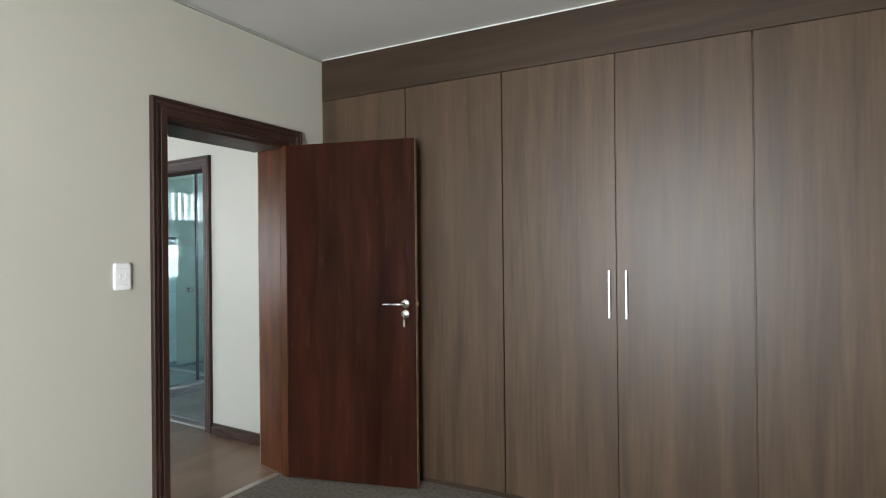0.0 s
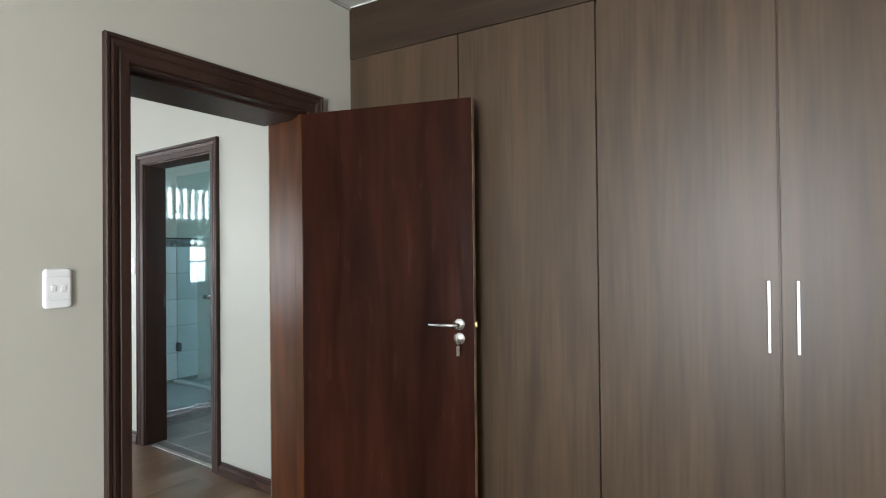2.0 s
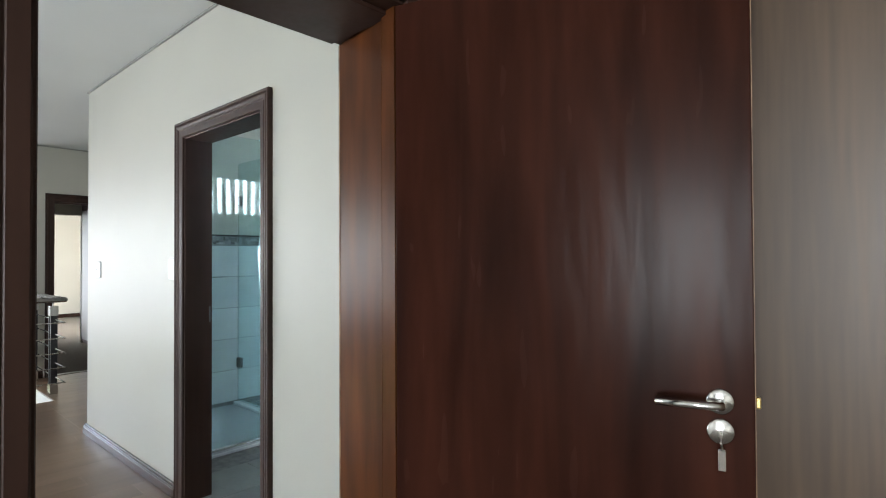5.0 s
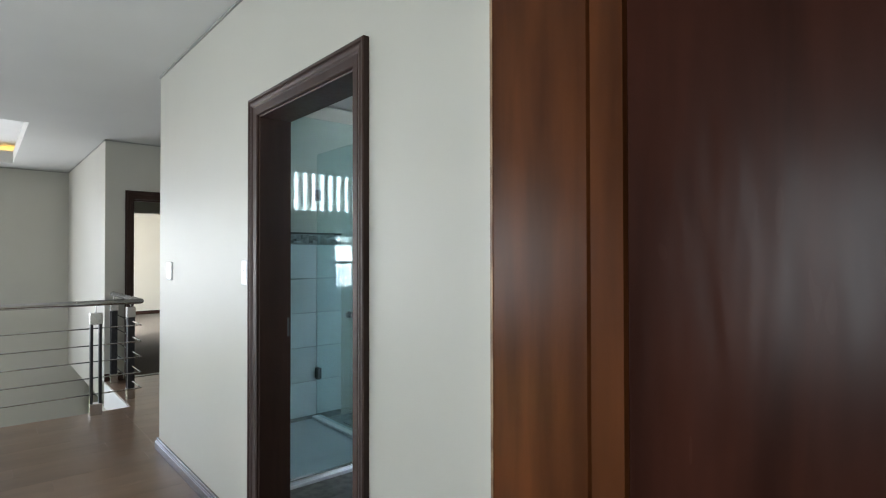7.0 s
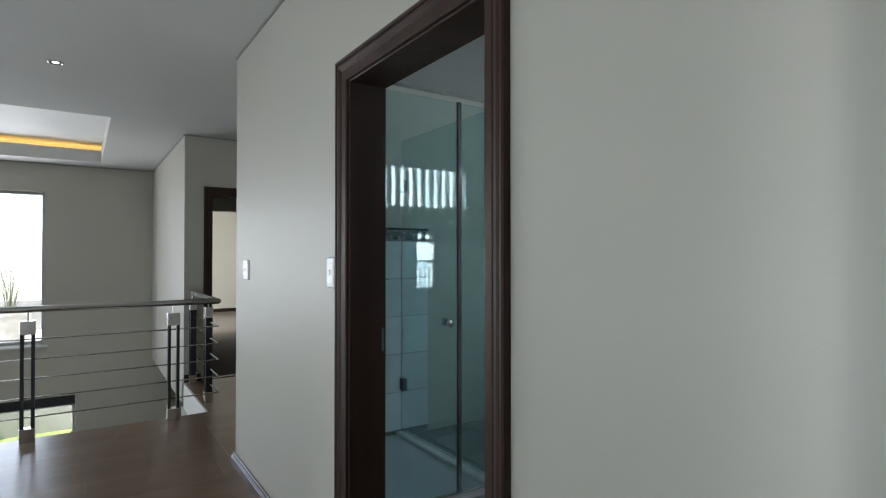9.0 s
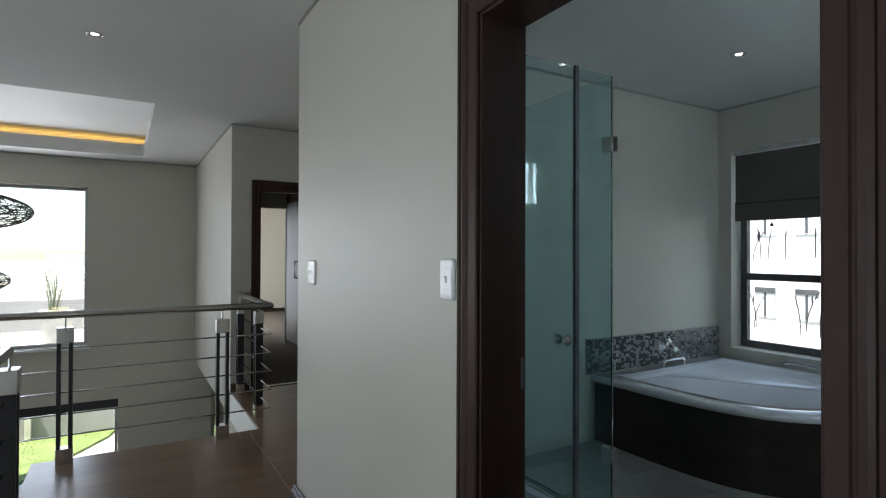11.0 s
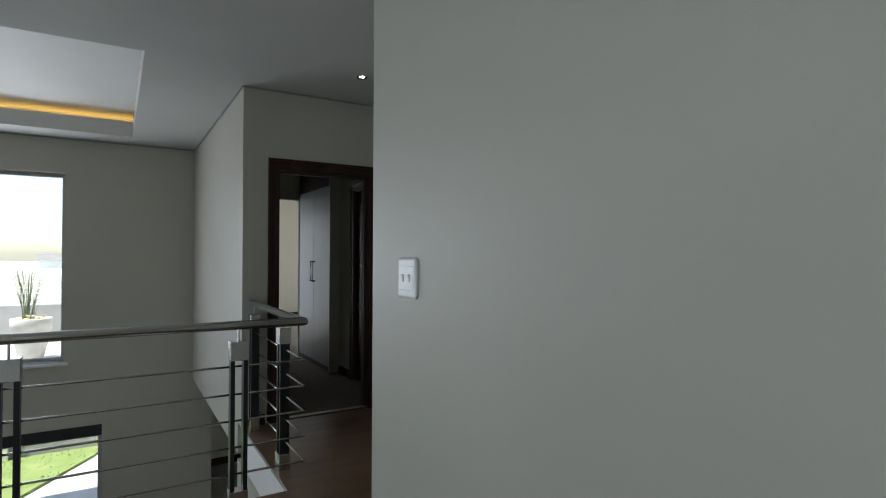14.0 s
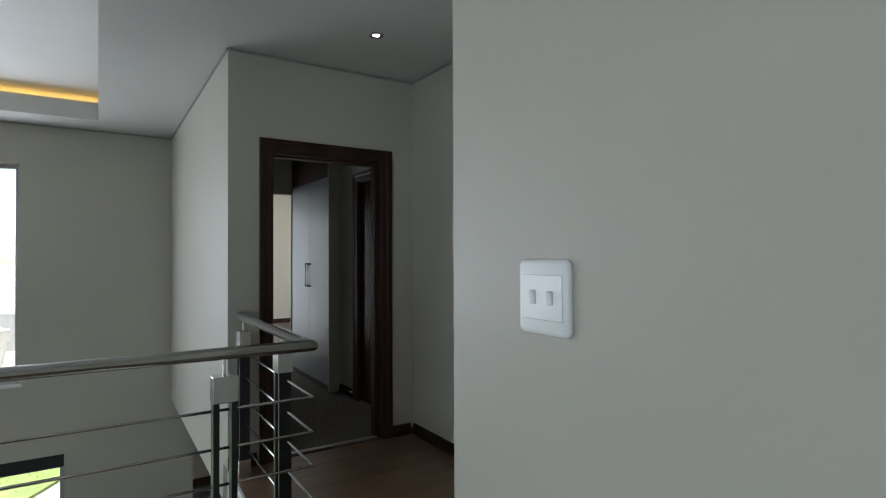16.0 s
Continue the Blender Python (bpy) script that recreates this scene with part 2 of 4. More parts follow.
def add_tube(bm, pts, r, n=12):
    """A round bar along a line of points, with mitred bends and closed ends."""
    pts = [Vector(p) for p in pts]
    rings = []
    for i, p in enumerate(pts):
        a = (pts[i] - pts[i - 1]).normalized() if i else (pts[1] - pts[0]).normalized()
        b = (pts[i + 1] - pts[i]).normalized() if i + 1 < len(pts) else a
        d = (a + b).normalized()
        k = 1 / max(d.dot(a), 0.4)
        up = Vector((0, 0, 1)) if abs(d.z) < 0.9 else Vector((1, 0, 0))
        s = d.cross(up).normalized()
        u = s.cross(d).normalized()
        flat = abs(d.z) < 0.3
        rings.append([bm.verts.new(p + s * (math.cos(t) * r * (k if flat else 1)) + u * (math.sin(t) * r)) for t in [2 * math.pi * j / n for j in range(n)]])
    for q, w in zip(rings, rings[1:]):
        for j in range(n):
            bm.faces.new((q[j], q[(j + 1) % n], w[(j + 1) % n], w[j]))
    bm.faces.new(rings[0][::-1])
    bm.faces.new(rings[-1])
    return bm


def tube(pts, r, n=12):
    return add_tube(bmesh.new(), pts, r, n)


def lathe(profile, n=32):
    """A turned shape round z from (radius, height) pairs."""
    bm = bmesh.new()
    rings = []
    for r, z in profile:
        rings.append([bm.verts.new((r * math.cos(2 * math.pi * j / n), r * math.sin(2 * math.pi * j / n), z)) for j in range(n)] if r > 1e-6 else [bm.verts.new((0, 0, z))])
    for q, w in zip(rings, rings[1:]):
        for j in range(n):
            k = (j + 1) % n
            if len(q) == 1 and len(w) > 1:
                bm.faces.new((q[0], w[k], w[j]))
            elif len(w) == 1 and len(q) > 1:
                bm.faces.new((q[j], q[k], w[0]))
            elif len(q) > 1:
                bm.faces.new((q[j], q[k], w[k], w[j]))
    return bm


def moved(bm, m):
    bmesh.ops.transform(bm, matrix=m, verts=bm.verts)
    return bm


def slab_with_holes(axis, p0, p1, a0, a1, b0, b1, holes):
    """A solid between planes p0 and p1 of one axis, over (a, b) of the two others, with square holes right through it."""
    bm = bmesh.new()
    A = sorted({a0, a1, *[min(max(h[i], a0), a1) for h in holes for i in (0, 1)]})
    B = sorted({b0, b1, *[min(max(h[i], b0), b1) for h in holes for i in (2, 3)]})

    def solid(i, j):
        if not (0 <= i < len(A) - 1 and 0 <= j < len(B) - 1):
            return False
        a, b = (A[i] + A[i + 1]) / 2, (B[j] + B[j + 1]) / 2
        return not any(h[0] < a < h[1] and h[2] < b < h[3] for h in holes)

    cache = {}

    def vert(p, a, b):
        if (p, a, b) not in cache:
            cache[p, a, b] = bm.verts.new({"x": (p, a, b), "y": (a, p, b), "z": (a, b, p)}[axis])
        return cache[p, a, b]

    for i in range(len(A) - 1):
        for j in range(len(B) - 1):
            if not solid(i, j):
                continue
            for p in (p0, p1):
                bm.faces.new([vert(p, A[i], B[j]), vert(p, A[i + 1], B[j]), vert(p, A[i + 1], B[j + 1]), vert(p, A[i], B[j + 1])])
            for di, dj, ea, eb in ((-1, 0, (A[i], A[i]), (B[j], B[j + 1])), (1, 0, (A[i + 1], A[i + 1]), (B[j], B[j + 1])),
                                   (0, -1, (A[i], A[i + 1]), (B[j], B[j])), (0, 1, (A[i], A[i + 1]), (B[j + 1], B[j + 1]))):
                if not solid(i + di, j + dj):
                    bm.faces.new([vert(p0, ea[0], eb[0]), vert(p0, ea[1], eb[1]), vert(p1, ea[1], eb[1]), vert(p1, ea[0], eb[0])])
    return bm


def wall(name, axis, p0, p1, a0, a1, z0, z1, holes=(), material=None, label="smooth warm grey painted plaster wall"):
    ob = link_mesh(name, slab_with_holes(axis, p0, p1, a0, a1, z0, z1, list(holes)), material or M_WALL)
    return tagged(ob, label, "wall", kind="structure")


# ---- the shell ----
CEIL, LOW = 2.69, -3.0
D1, D2, D3 = (1.754, 2.592), (-4.361, -3.474), (3.197, 4.028)
HEAD = 2.067
wall("wall_bedroom_west", "x", -2.59, -2.26, -4.5, 3.70, 0, CEIL, [(D1[0], 2.64, 0, HEAD)])
wall("wall_bedroom_north", "y", 3.62, 3.78, -2.26, 2.60, 0, CEIL)
wall("wall_bedroom_east", "x", 2.40, 2.60, -3.0, 3.62, 0, CEIL)
wall("wall_bedroom_south", "y", -3.2, -3.0, -2.26, 2.60, 0, CEIL, [(-0.6, 0.8, 0.42, 2.24)])
wall("wall_bathroom_south", "y", 2.86, 3.012, -6.156, -2.59, -0.1, CEIL, [(*D2, -0.1, HEAD)])
wall("wall_bathroom_west", "x", -6.156, -6.055, 3.012, 6.62, -0.1, CEIL)
wall("wall_bathroom_north", "y", 6.62, 6.85, -6.156, -2.50, -0.1, CEIL, [(-5.935, -5.075, 0.575, 2.307)])
wall("wall_bathroom_east", "x", -2.62, -2.50, 3.70, 6.62, -0.1, CEIL, [(4.25, 5.65, 1.86, 2.33), (4.92, 5.22, 1.0, 1.64)])
wall("wall_bathroom_east_return", "x", -2.70, -2.59, 3.012, 3.70, -0.1, CEIL)
wall("wall_recess_north", "y", 4.28, 4.42, -8.86, -6.156, 0, CEIL)
wall("wall_far_door", "x", -9.0, -8.86, 2.935, 4.42, 0, CEIL, [(*D3, 0, HEAD)])
wall("wall_void_north", "y", 2.935, 3.08, -12.0, -9.0, -0.24, CEIL)
wall("wall_below_landing", "y", 2.935, 3.08, -9.0, -7.545, LOW, -0.285)
wall("wall_stair_window", "x", -12.25, -12.0, -4.6, 3.08, LOW, CEIL, [(-3.6, 1.575, 0.106, 2.286), (-3.6, 1.953, LOW, -0.66)])
wall("wall_hall_south", "y", -4.75, -4.5, -12.25, -6.05, LOW, CEIL)
# unseen jog, added to bring the hall fill lamp nearer the bathroom wall
wall("wall_hall_added_return", "x", -6.05, -5.85, -4.75, -1.75, LOW, CEIL)
wall("wall_hall_added_front", "y", -1.75, -1.5, -6.05, -2.59, LOW, CEIL, [(-4.8, -2.9, -0.35, 1.75)])
wall("wall_lower_window_end", "x", -12.25, -12.0, 3.08, 3.16, LOW, -0.26)
wall("wall_lower_room_west", "x", -16.6, -16.42, 3.0, 8.5, LOW, -0.26)
wall("wall_lower_room_south", "y", 3.0, 3.14, -16.42, -12.25, LOW, -0.26)
# unseen wall, set back with a wide hole so sky reaches the west wall
wall("wall_lower_room_north", "y", 8.5, 8.65, -16.6, -8.86, LOW, -0.26, [(-16.0, -10.0, -2.8, -0.5)])
wall("wall_lower_room_east", "x", -9.0, -8.86, 3.08, 8.5, LOW, -0.26)
tagged(link_mesh("ceiling_lower_room", box((-16.6, 3.08, -0.26), (-8.86, 8.65, -0.204)), M_CEIL), "white ceiling of the lower room", "ceiling", kind="structure")
tagged(link_mesh("floor_lower_room", box((-16.6, 3.08, LOW - 0.2), (-8.86, 8.65, LOW)), M_FTILE), "pale tiled floor of the lower room", "floor", kind="structure")
wall("wall_under_landing", "x", -2.50, -2.30, -4.5, 3.0, LOW, -0.3)

# grey strips that paint in the shadow lines under the ceilings
for nm, lo, hi in (("shade_strip_bedroom_west", (-2.26, -3.0, 2.634), (-2.247, 2.86, 2.649)),
                   ("shade_strip_hall_north", (-6.156, 2.849, CEIL - 0.016), (-2.59, 2.86, CEIL - 0.004)),
                   ("shade_strip_void_north", (-12.0, 2.924, CEIL - 0.016), (-8.86, 2.935, CEIL - 0.004)),
                   ("shade_strip_far_door", (-8.86, 2.935, CEIL - 0.016), (-8.849, 4.28, CEIL - 0.004)),
                   ("shade_strip_recess", (-8.849, 4.269, CEIL - 0.016), (-6.156, 4.28, CEIL - 0.004)),
                   ("shade_strip_stair_window", (-12.0, -4.5, CEIL - 0.016), (-11.989, 2.924, CEIL - 0.004)),
                   ("shade_strip_bathroom_north", (-6.055, 6.609, CEIL - 0.016), (-2.62, 6.62, CEIL - 0.004)),
                   ("shade_strip_bathroom_west", (-6.055, 3.012, CEIL - 0.016), (-6.044, 6.609, CEIL - 0.004))):
    tagged(link_mesh(nm, box(lo, hi), M_GAP_SHADE), "thin grey strip painting the shadow line between wall and ceiling", "trim", kind="structure")

tagged(link_mesh("ceiling_bedroom", box((-2.26, -3.0, 2.652), (2.40, 3.62, CEIL + 0.1)), M_CEIL), "flat white painted bedroom ceiling", "ceiling", kind="structure")
tagged(link_mesh("ceiling_bathroom", box((-6.156, 3.012, CEIL), (-2.50, 6.85, CEIL + 0.15)), M_CEIL), "flat white bathroom ceiling", "ceiling", kind="structure")
COFFER = (-11.5, -8.45, -2.6, 2.235)
tagged(link_mesh("ceiling_landing", slab_with_holes("z", CEIL, CEIL + 0.17, -12.25, -2.50, -4.75, 3.012, [COFFER]), M_CEIL), "white landing ceiling with a raised lit coffer", "ceiling", kind="structure")
tagged(link_mesh("ceiling_recess", box((-8.86, 3.012, CEIL), (-6.156, 4.42, CEIL + 0.15)), M_CEIL), "white ceiling of the recess", "ceiling", kind="structure")
tagged(link_mesh("ceiling_coffer", box((-11.85, -3.0, CEIL + 0.265), (-7.95, 2.36, CEIL + 0.4)), M_WHITE), "raised white coffer ceiling", "ceiling", kind="structure")
for nm, lo, hi in (("coffer_side_west", (-11.9, -3.05, CEIL + 0.17), (-11.85, 2.41, CEIL + 0.4)), ("coffer_side_east", (-7.95, -3.05, CEIL + 0.17), (-7.9, 2.41, CEIL + 0.4)),
                   ("coffer_side_south", (-11.85, -3.05, CEIL + 0.17), (-7.95, -3.0, CEIL + 0.4)), ("coffer_side_north", (-11.85, 2.36, CEIL + 0.17), (-7.95, 2.41, CEIL + 0.4))):
    tagged(link_mesh(nm, box(lo, hi), M_WHITE), "white side of the raised ceiling coffer", "ceiling", kind="structure")

# floors
tagged(link_mesh("floor_bedroom", box((-2.38, -3.2, -0.12), (2.6, 3.78, 0.0)), M_CARPET), "brown-grey short pile bedroom carpet", "floor", kind="structure")
SLAB_TOP = -0.012
FLOOR_L = tagged(new("floor_landing"), "brown wood laminate plank landing floor", "floor", kind="structure")
_bm = bmesh.new()
for lo, hi in (((-6.0, 1.5), (-2.38, 2.86)), ((-3.2, -1.5), (-2.5, 1.5)), ((-7.54, 1.5), (-6.0, 2.86)), ((-7.54, 2.86), (-6.156, 4.28)), ((-8.86, 2.935), (-7.54, 4.28))):
    add_box(_bm, (*lo, -0.28), (*hi, SLAB_TOP))
part("slab", _bm, M_WHITE, FLOOR_L, "white painted slab edge")
tagged(link_mesh("floor_bathroom", box((-6.055, 2.862, -0.12), (-2.62, 6.62, -0.008)), M_GROUT), "grey tiled bathroom floor", "floor", kind="structure")
tagged(link_mesh("floor_lower", box((-12.25, -4.75, LOW - 0.2), (-2.3, 3.08, LOW)), M_FTILE), "pale tiled floor of the storey below", "floor", kind="structure")
tagged(link_mesh("threshold_bedroom", box((-2.40, 1.77, -0.002), (-2.36, 2.56, 0.004), 0.002), M_THRESH), "pale metal strip between carpet and laminate", "trim", kind="structure")
tagged(link_mesh("threshold_bathroom", box((-4.30, 2.885, -0.004), (-3.47, 2.915, 0.003), 0.002), M_THRESH), "pale metal strip at the bathroom door", "trim", kind="structure")
tagged(link_mesh("threshold_far", box((-8.955, 3.21, -0.004), (-8.92, 4.01, 0.004), 0.002), M_THRESH), "pale metal strip at the far doorway", "trim", kind="structure")


def skirting(name, axis, face, a0, a1, side):
    """A dark moulded skirting board on a wall face."""
    d0, d1, d2 = face, face + side * 0.024, face + side * 0.014
    bm = bmesh.new()
    for p0, p1, z0, z1 in ((d0, d1, 0.0, 0.056), (d0, (d1 + d2) / 2, 0.056, 0.066), (d0, d2, 0.066, 0.082)):
        lo, hi = sorted((p0, p1))
        if axis == "x":
            add_box(bm, (lo, a0, z0), (hi, a1, z1), 0.0045, 3)
        else:
            add_box(bm, (a0, lo, z0), (a1, hi, z1), 0.0045, 3)
    return tagged(link_mesh(name, bm, M_SKIRT), "dark brown wooden skirting board", "skirting", kind="structure")


skirting("baseboard_hall", "y", 2.86, -3.402, -2.60, -1)
skirting("baseboard_hall_end", "y", 2.86, -6.18, -4.433, -1)
skirting("baseboard_corner", "x", -6.156, 2.86, 4.256, -1)
skirting("baseboard_recess", "y", 4.28, -8.836, -6.18, -1)
skirting("baseboard_far_door", "x", -8.86, 4.105, 4.256, 1)
skirting("baseboard_far_door_end", "x", -8.86, 2.935, 3.115, 1)
skirting("baseboard_bedroom", "x", -2.26, -3.0, 1.675, 1)
tagged(link_mesh("baseboard_lower_room", box((-16.42, 3.14, LOW), (-16.40, 8.5, LOW + 0.15), 0.004), M_SKIRT), "dark skirting board of the lower room", "skirting", kind="structure")
tagged(link_mesh("window_sill_stair", box((-12.0, -3.66, 0.072), (-11.962, 1.615, 0.103), 0.004), M_WHITE), "narrow white sill under the picture window", "window sill", kind="structure")


# ---- door frames ----
def architrave(bm, axis, face, side, a0, a1, top, w=0.085):
    """A moulding swept round an opening with mitred corners, on one wall face."""
    k = w / 0.085
    profile = ((0, 0), (0, 0.011), (0.004, 0.015), (0.034, 0.017), (0.037, 0.0145), (0.041, 0.0155), (0.046, 0.020), (0.058, 0.0235), (0.066, 0.022),
               (0.068, 0.019), (0.071, 0.0245), (0.080, 0.026), (0.085, 0.022), (0.085, 0))
    rings = []
    for a, z, sa, sz in ((a0, 0.0, -1, 0), (a0, top, -1, 1), (a1, top, 1, 1), (a1, 0.0, 1, 0)):
        ring = []
        for u, h in profile:
            p, q = face + side * h, a + sa * u * k
            ring.append(bm.verts.new((p, q, z + sz * u * k) if axis == "x" else (q, p, z + sz * u * k)))
        rings.append(ring)
    n = len(profile)
    for r0, r1 in zip(rings, rings[1:]):
        for i in range(n):
            j = (i + 1) % n
            bm.faces.new((r0[i], r0[j], r1[j], r1[i]))
    bm.faces.new(rings[0][::-1])
    bm.faces.new(rings[-1])
    return bm


def door_frame(name, axis, p0, p1, a0, a1, jamb_mat, sides, stop=None, label="dark stained wooden door frame"):
    """Jamb lining and architraves of one doorway."""
    top = HEAD - 0.025
    root = tagged(new(name), label, "door frame", kind="structure")
    for nm, lo2, hi2, z0, z1 in (("jamb", a0 + 0.002, a0 + 0.025, 0, HEAD - 0.002), ("jamb", a1 - 0.025, a1 - 0.002, 0, HEAD - 0.002), ("head", a0 + 0.025, a1 - 0.025, top, HEAD - 0.002)):
        bm = box((p0, lo2, z0), (p1, hi2, z1), 0.003) if axis == "x" else box((lo2, p0, z0), (hi2, p1, z1), 0.003)
        part(nm, bm, jamb_mat if nm == "jamb" and lo2 > (a0 + a1) / 2 else M_TRIM, root)
    if stop:
        s0, s1 = stop
        for lo2, hi2, z0, z1 in ((a0 + 0.025, a0 + 0.037, 0, top), (a1 - 0.037, a1 - 0.025, 0, top), (a0 + 0.037, a1 - 0.037, top - 0.012, top)):
            bm = box((s0, lo2, z0), (s1, hi2, z1), 0.002, 1) if axis == "x" else box((lo2, s0, z0), (hi2, s1, z1), 0.002, 1)
            part("door_stop", bm, jamb_mat if lo2 > (a0 + a1) / 2 else M_TRIM, root)
    for face, side in sides:
        part("architrave", architrave(bmesh.new(), axis, face, side, a0 + 0.018, a1 - 0.018, top + 0.008), M_TRIM, root)
    return root


def prism(points, z0, z1):
    bm = bmesh.new()
    lo, hi = [bm.verts.new((x, y, z0)) for x, y in points], [bm.verts.new((x, y, z1)) for x, y in points]
    for i in range(len(points)):
        j = (i + 1) % len(points)
        bm.faces.new((lo[i], lo[j], hi[j], hi[i]))
    bm.faces.new(hi)
    bm.faces.new(lo[::-1])
    return bm


# the bedroom frame: its hinge jamb is rebated, splayed and varnished
frame1 = tagged(new("door_frame_1"), "dark stained frame with a varnished hinge jamb", "door frame", kind="structure")
part("jamb", box((-2.602, 1.756, 0), (-2.258, 1.779, HEAD - 0.002), 0.003), M_TRIM, frame1)
part("head", box((-2.602, 1.779, HEAD - 0.025), (-2.258, 2.638, HEAD - 0.002), 0.003), M_TRIM, frame1)
part("door_stop", box((-2.59, 1.779, 0), (-2.315, 1.791, HEAD - 0.025), 0.002, 1), M_TRIM, frame1)
part("door_stop", box((-2.59, 1.791, HEAD - 0.037), (-2.315, 2.585, HEAD - 0.025), 0.002, 1), M_TRIM, frame1)
part("jamb", prism([(-2.602, 2.621), (-2.352, 2.577), (-2.348, 2.588), (-2.348, 2.639), (-2.602, 2.639)], 0, HEAD - 0.026), M_JAMB, frame1, "varnished reddish hinge jamb")
part("rebate", prism([(-2.340, 2.575), (-2.336, 2.564), (-2.276, 2.556), (-2.276, 2.639), (-2.340, 2.639)], 0, HEAD - 0.026), M_JAMB, frame1)
part("worn_edge", prism([(-2.6035, 2.6215), (-2.596, 2.6195), (-2.596, 2.6185), (-2.6045, 2.6205)], 0.002, HEAD - 0.028), M_EDGE, frame1, "worn pale edge of the jamb")
part("architrave", architrave(bmesh.new(), "x", -2.26, 1, D1[0] + 0.018, D1[1] - 0.018, HEAD - 0.017), M_TRIM, frame1)
frame2 = door_frame("door_frame_2", "y", 2.858, 3.014, *D2, M_TRIM, [(2.86, -1)])
part("strike_plate", box((-4.337, 2.996, 1.0), (-4.3345, 3.006, 1.09), 0.001, 1), M_ALU, frame2, "dark strike plate")
door_frame("door_frame_3", "x", -9.005, -8.858, *D3, M_TRIM, [(-8.86, 1)], (-9.0, -8.93))


# ---- bedroom door leaf ----
def door_leaf(name, m, width, label):
    """A flush veneered leaf along local x from its hinge edge, its face at local -y, with lever, lock, key and hinges."""
    root = thing(name, m, label, "door")
    part("panel", box((-0.010, -0.04, 0.008), (width, 0, 2.036), 0.0025), M_LEAF, root)
    part("lock_edge", box((width, -0.038, 0.01), (width + 0.0015, -0.002, 2.034)), M_EDGE, root, "pale worn veneer edge")
    x = width - 0.062
    for side in (-1, 1):
        y0 = -0.04 if side < 0 else 0.0
        rose = lathe([(0, 0), (0.026, 0), (0.026, 0.006), (0.023, 0.009), (0, 0.009)], 28)
        part("rose", moved(rose, pose(x, y0, 1.075, 90 if side < 0 else -90)), M_STEEL, root, "round satin steel rose", True)
        plate = lathe([(0, 0), (0.026, 0), (0.026, 0.006), (0.023, 0.009), (0, 0.009)], 28)
        part("escutcheon", moved(plate, pose(x, y0, 1.015, 90 if side < 0 else -90)), M_STEEL, root, "round satin steel keyhole plate", True)
        part("lever", tube([(x, y0 + side * 0.006, 1.075), (x, y0 + side * 0.045, 1.075), (x - 0.02, y0 + side * 0.052, 1.075), (x - 0.12, y0 + side * 0.052, 1.076)], 0.0085, 14), M_STEEL, root, "satin steel lever handle", True)
    key = bmesh.new()
    add_tube(key, [(x, -0.047, 1.015), (x, -0.075, 1.013)], 0.004, 10)
    add_box(key, (x - 0.0015, -0.083, 0.998), (x + 0.0015, -0.066, 1.024), 0.001, 1)
    part("key", key, M_CHROME, root, "small key in the lock")
    tag = bmesh.new()
    add_tube(tag, [(x, -0.074, 1.000), (x + 0.002, -0.072, 0.985)], 0.003, 8)
    add_box(tag, (x - 0.006, -0.074, 0.945), (x + 0.008, -0.071, 0.988), 0.001, 1)
    part("key_tag", tag, M_CHROME, root, "hanging second key")
    part("latch", box((width + 0.0015, -0.027, 1.062), (width + 0.012, -0.015, 1.086), 0.003), M_BRASS, root, "brass latch bolt")
    for z in (0.28, 1.05, 1.80):
        part("hinge", tube([(-0.003, 0.003, z - 0.05), (-0.003, 0.003, z + 0.05)], 0.006, 10), M_BRASS, root)
    return root


door_leaf("door", pose(-2.268, 2.592, 0, 0, 0, 17.0), 0.808, "open dark mahogany flush door with steel lever and key")


# ---- built-in wardrobe ----
def bar_handle(parent, x, y, z0, z1, out=-1):
    """A slim flat bar on two short feet."""
    for z in (z0 + 0.02, z1 - 0.02):
        part("handle_foot", tube([(x, y, z), (x, y + out * 0.03, z)], 0.004, 8), M_SATIN, parent)
    lo, hi = sorted((y + out * 0.026, y + out * 0.036))
    part("handle", box((x - 0.0045, lo, z0), (x + 0.0045, hi, z1), 0.0015), M_SATIN, parent, "slim satin aluminium bar handle")


# the wardrobe stands a few degrees out of square with the door wall; local x runs along its front
SEAMS = [0.0, 0.636, 1.258, 1.868, 2.478, 3.088, 3.698, 4.308, 4.64]
TOPD, BED_CEIL = 2.375, 2.652
ward = thing("wardrobe", pose(-2.258, 2.860, 0, 0, 0, 4.22), "full height built-in wardrobe with walnut laminate doors", "wardrobe")
part("body", box((0.05, 0.02, 0.0), (4.63, 0.42, 2.36)), M_CUP, ward)
# fascia colour is darker than the doors to carry the shade up there
part("fascia", box((0.001, 0, TOPD + 0.003), (4.64, 0.019, BED_CEIL - 0.003), 0.001, 1), M_CUPH_SHADED, ward, "horizontal grain laminate fascia with shade in its colour")
part("caulk_line", box((0.003, -0.003, BED_CEIL - 0.010), (4.63, 0.016, BED_CEIL - 0.0035)), M_WHITE, ward, "thin white caulk line")
part("plinth", box((0.01, 0.005, 0.0), (4.63, 0.0195, 0.022)), M_CUPH_SHADED, ward)
for i, (a, b) in enumerate(zip(SEAMS, SEAMS[1:])):
    d = part("door", box((a + 0.0032, 0, 0.026), (b - 0.0032, 0.0185, TOPD), 0.0012, 1), M_CUP, ward)
    if i == 2:
        bar_handle(d, b - 0.034, 0, 1.03, 1.272)
    if i == 3:
        bar_handle(d, a + 0.049, 0, 1.03, 1.272)


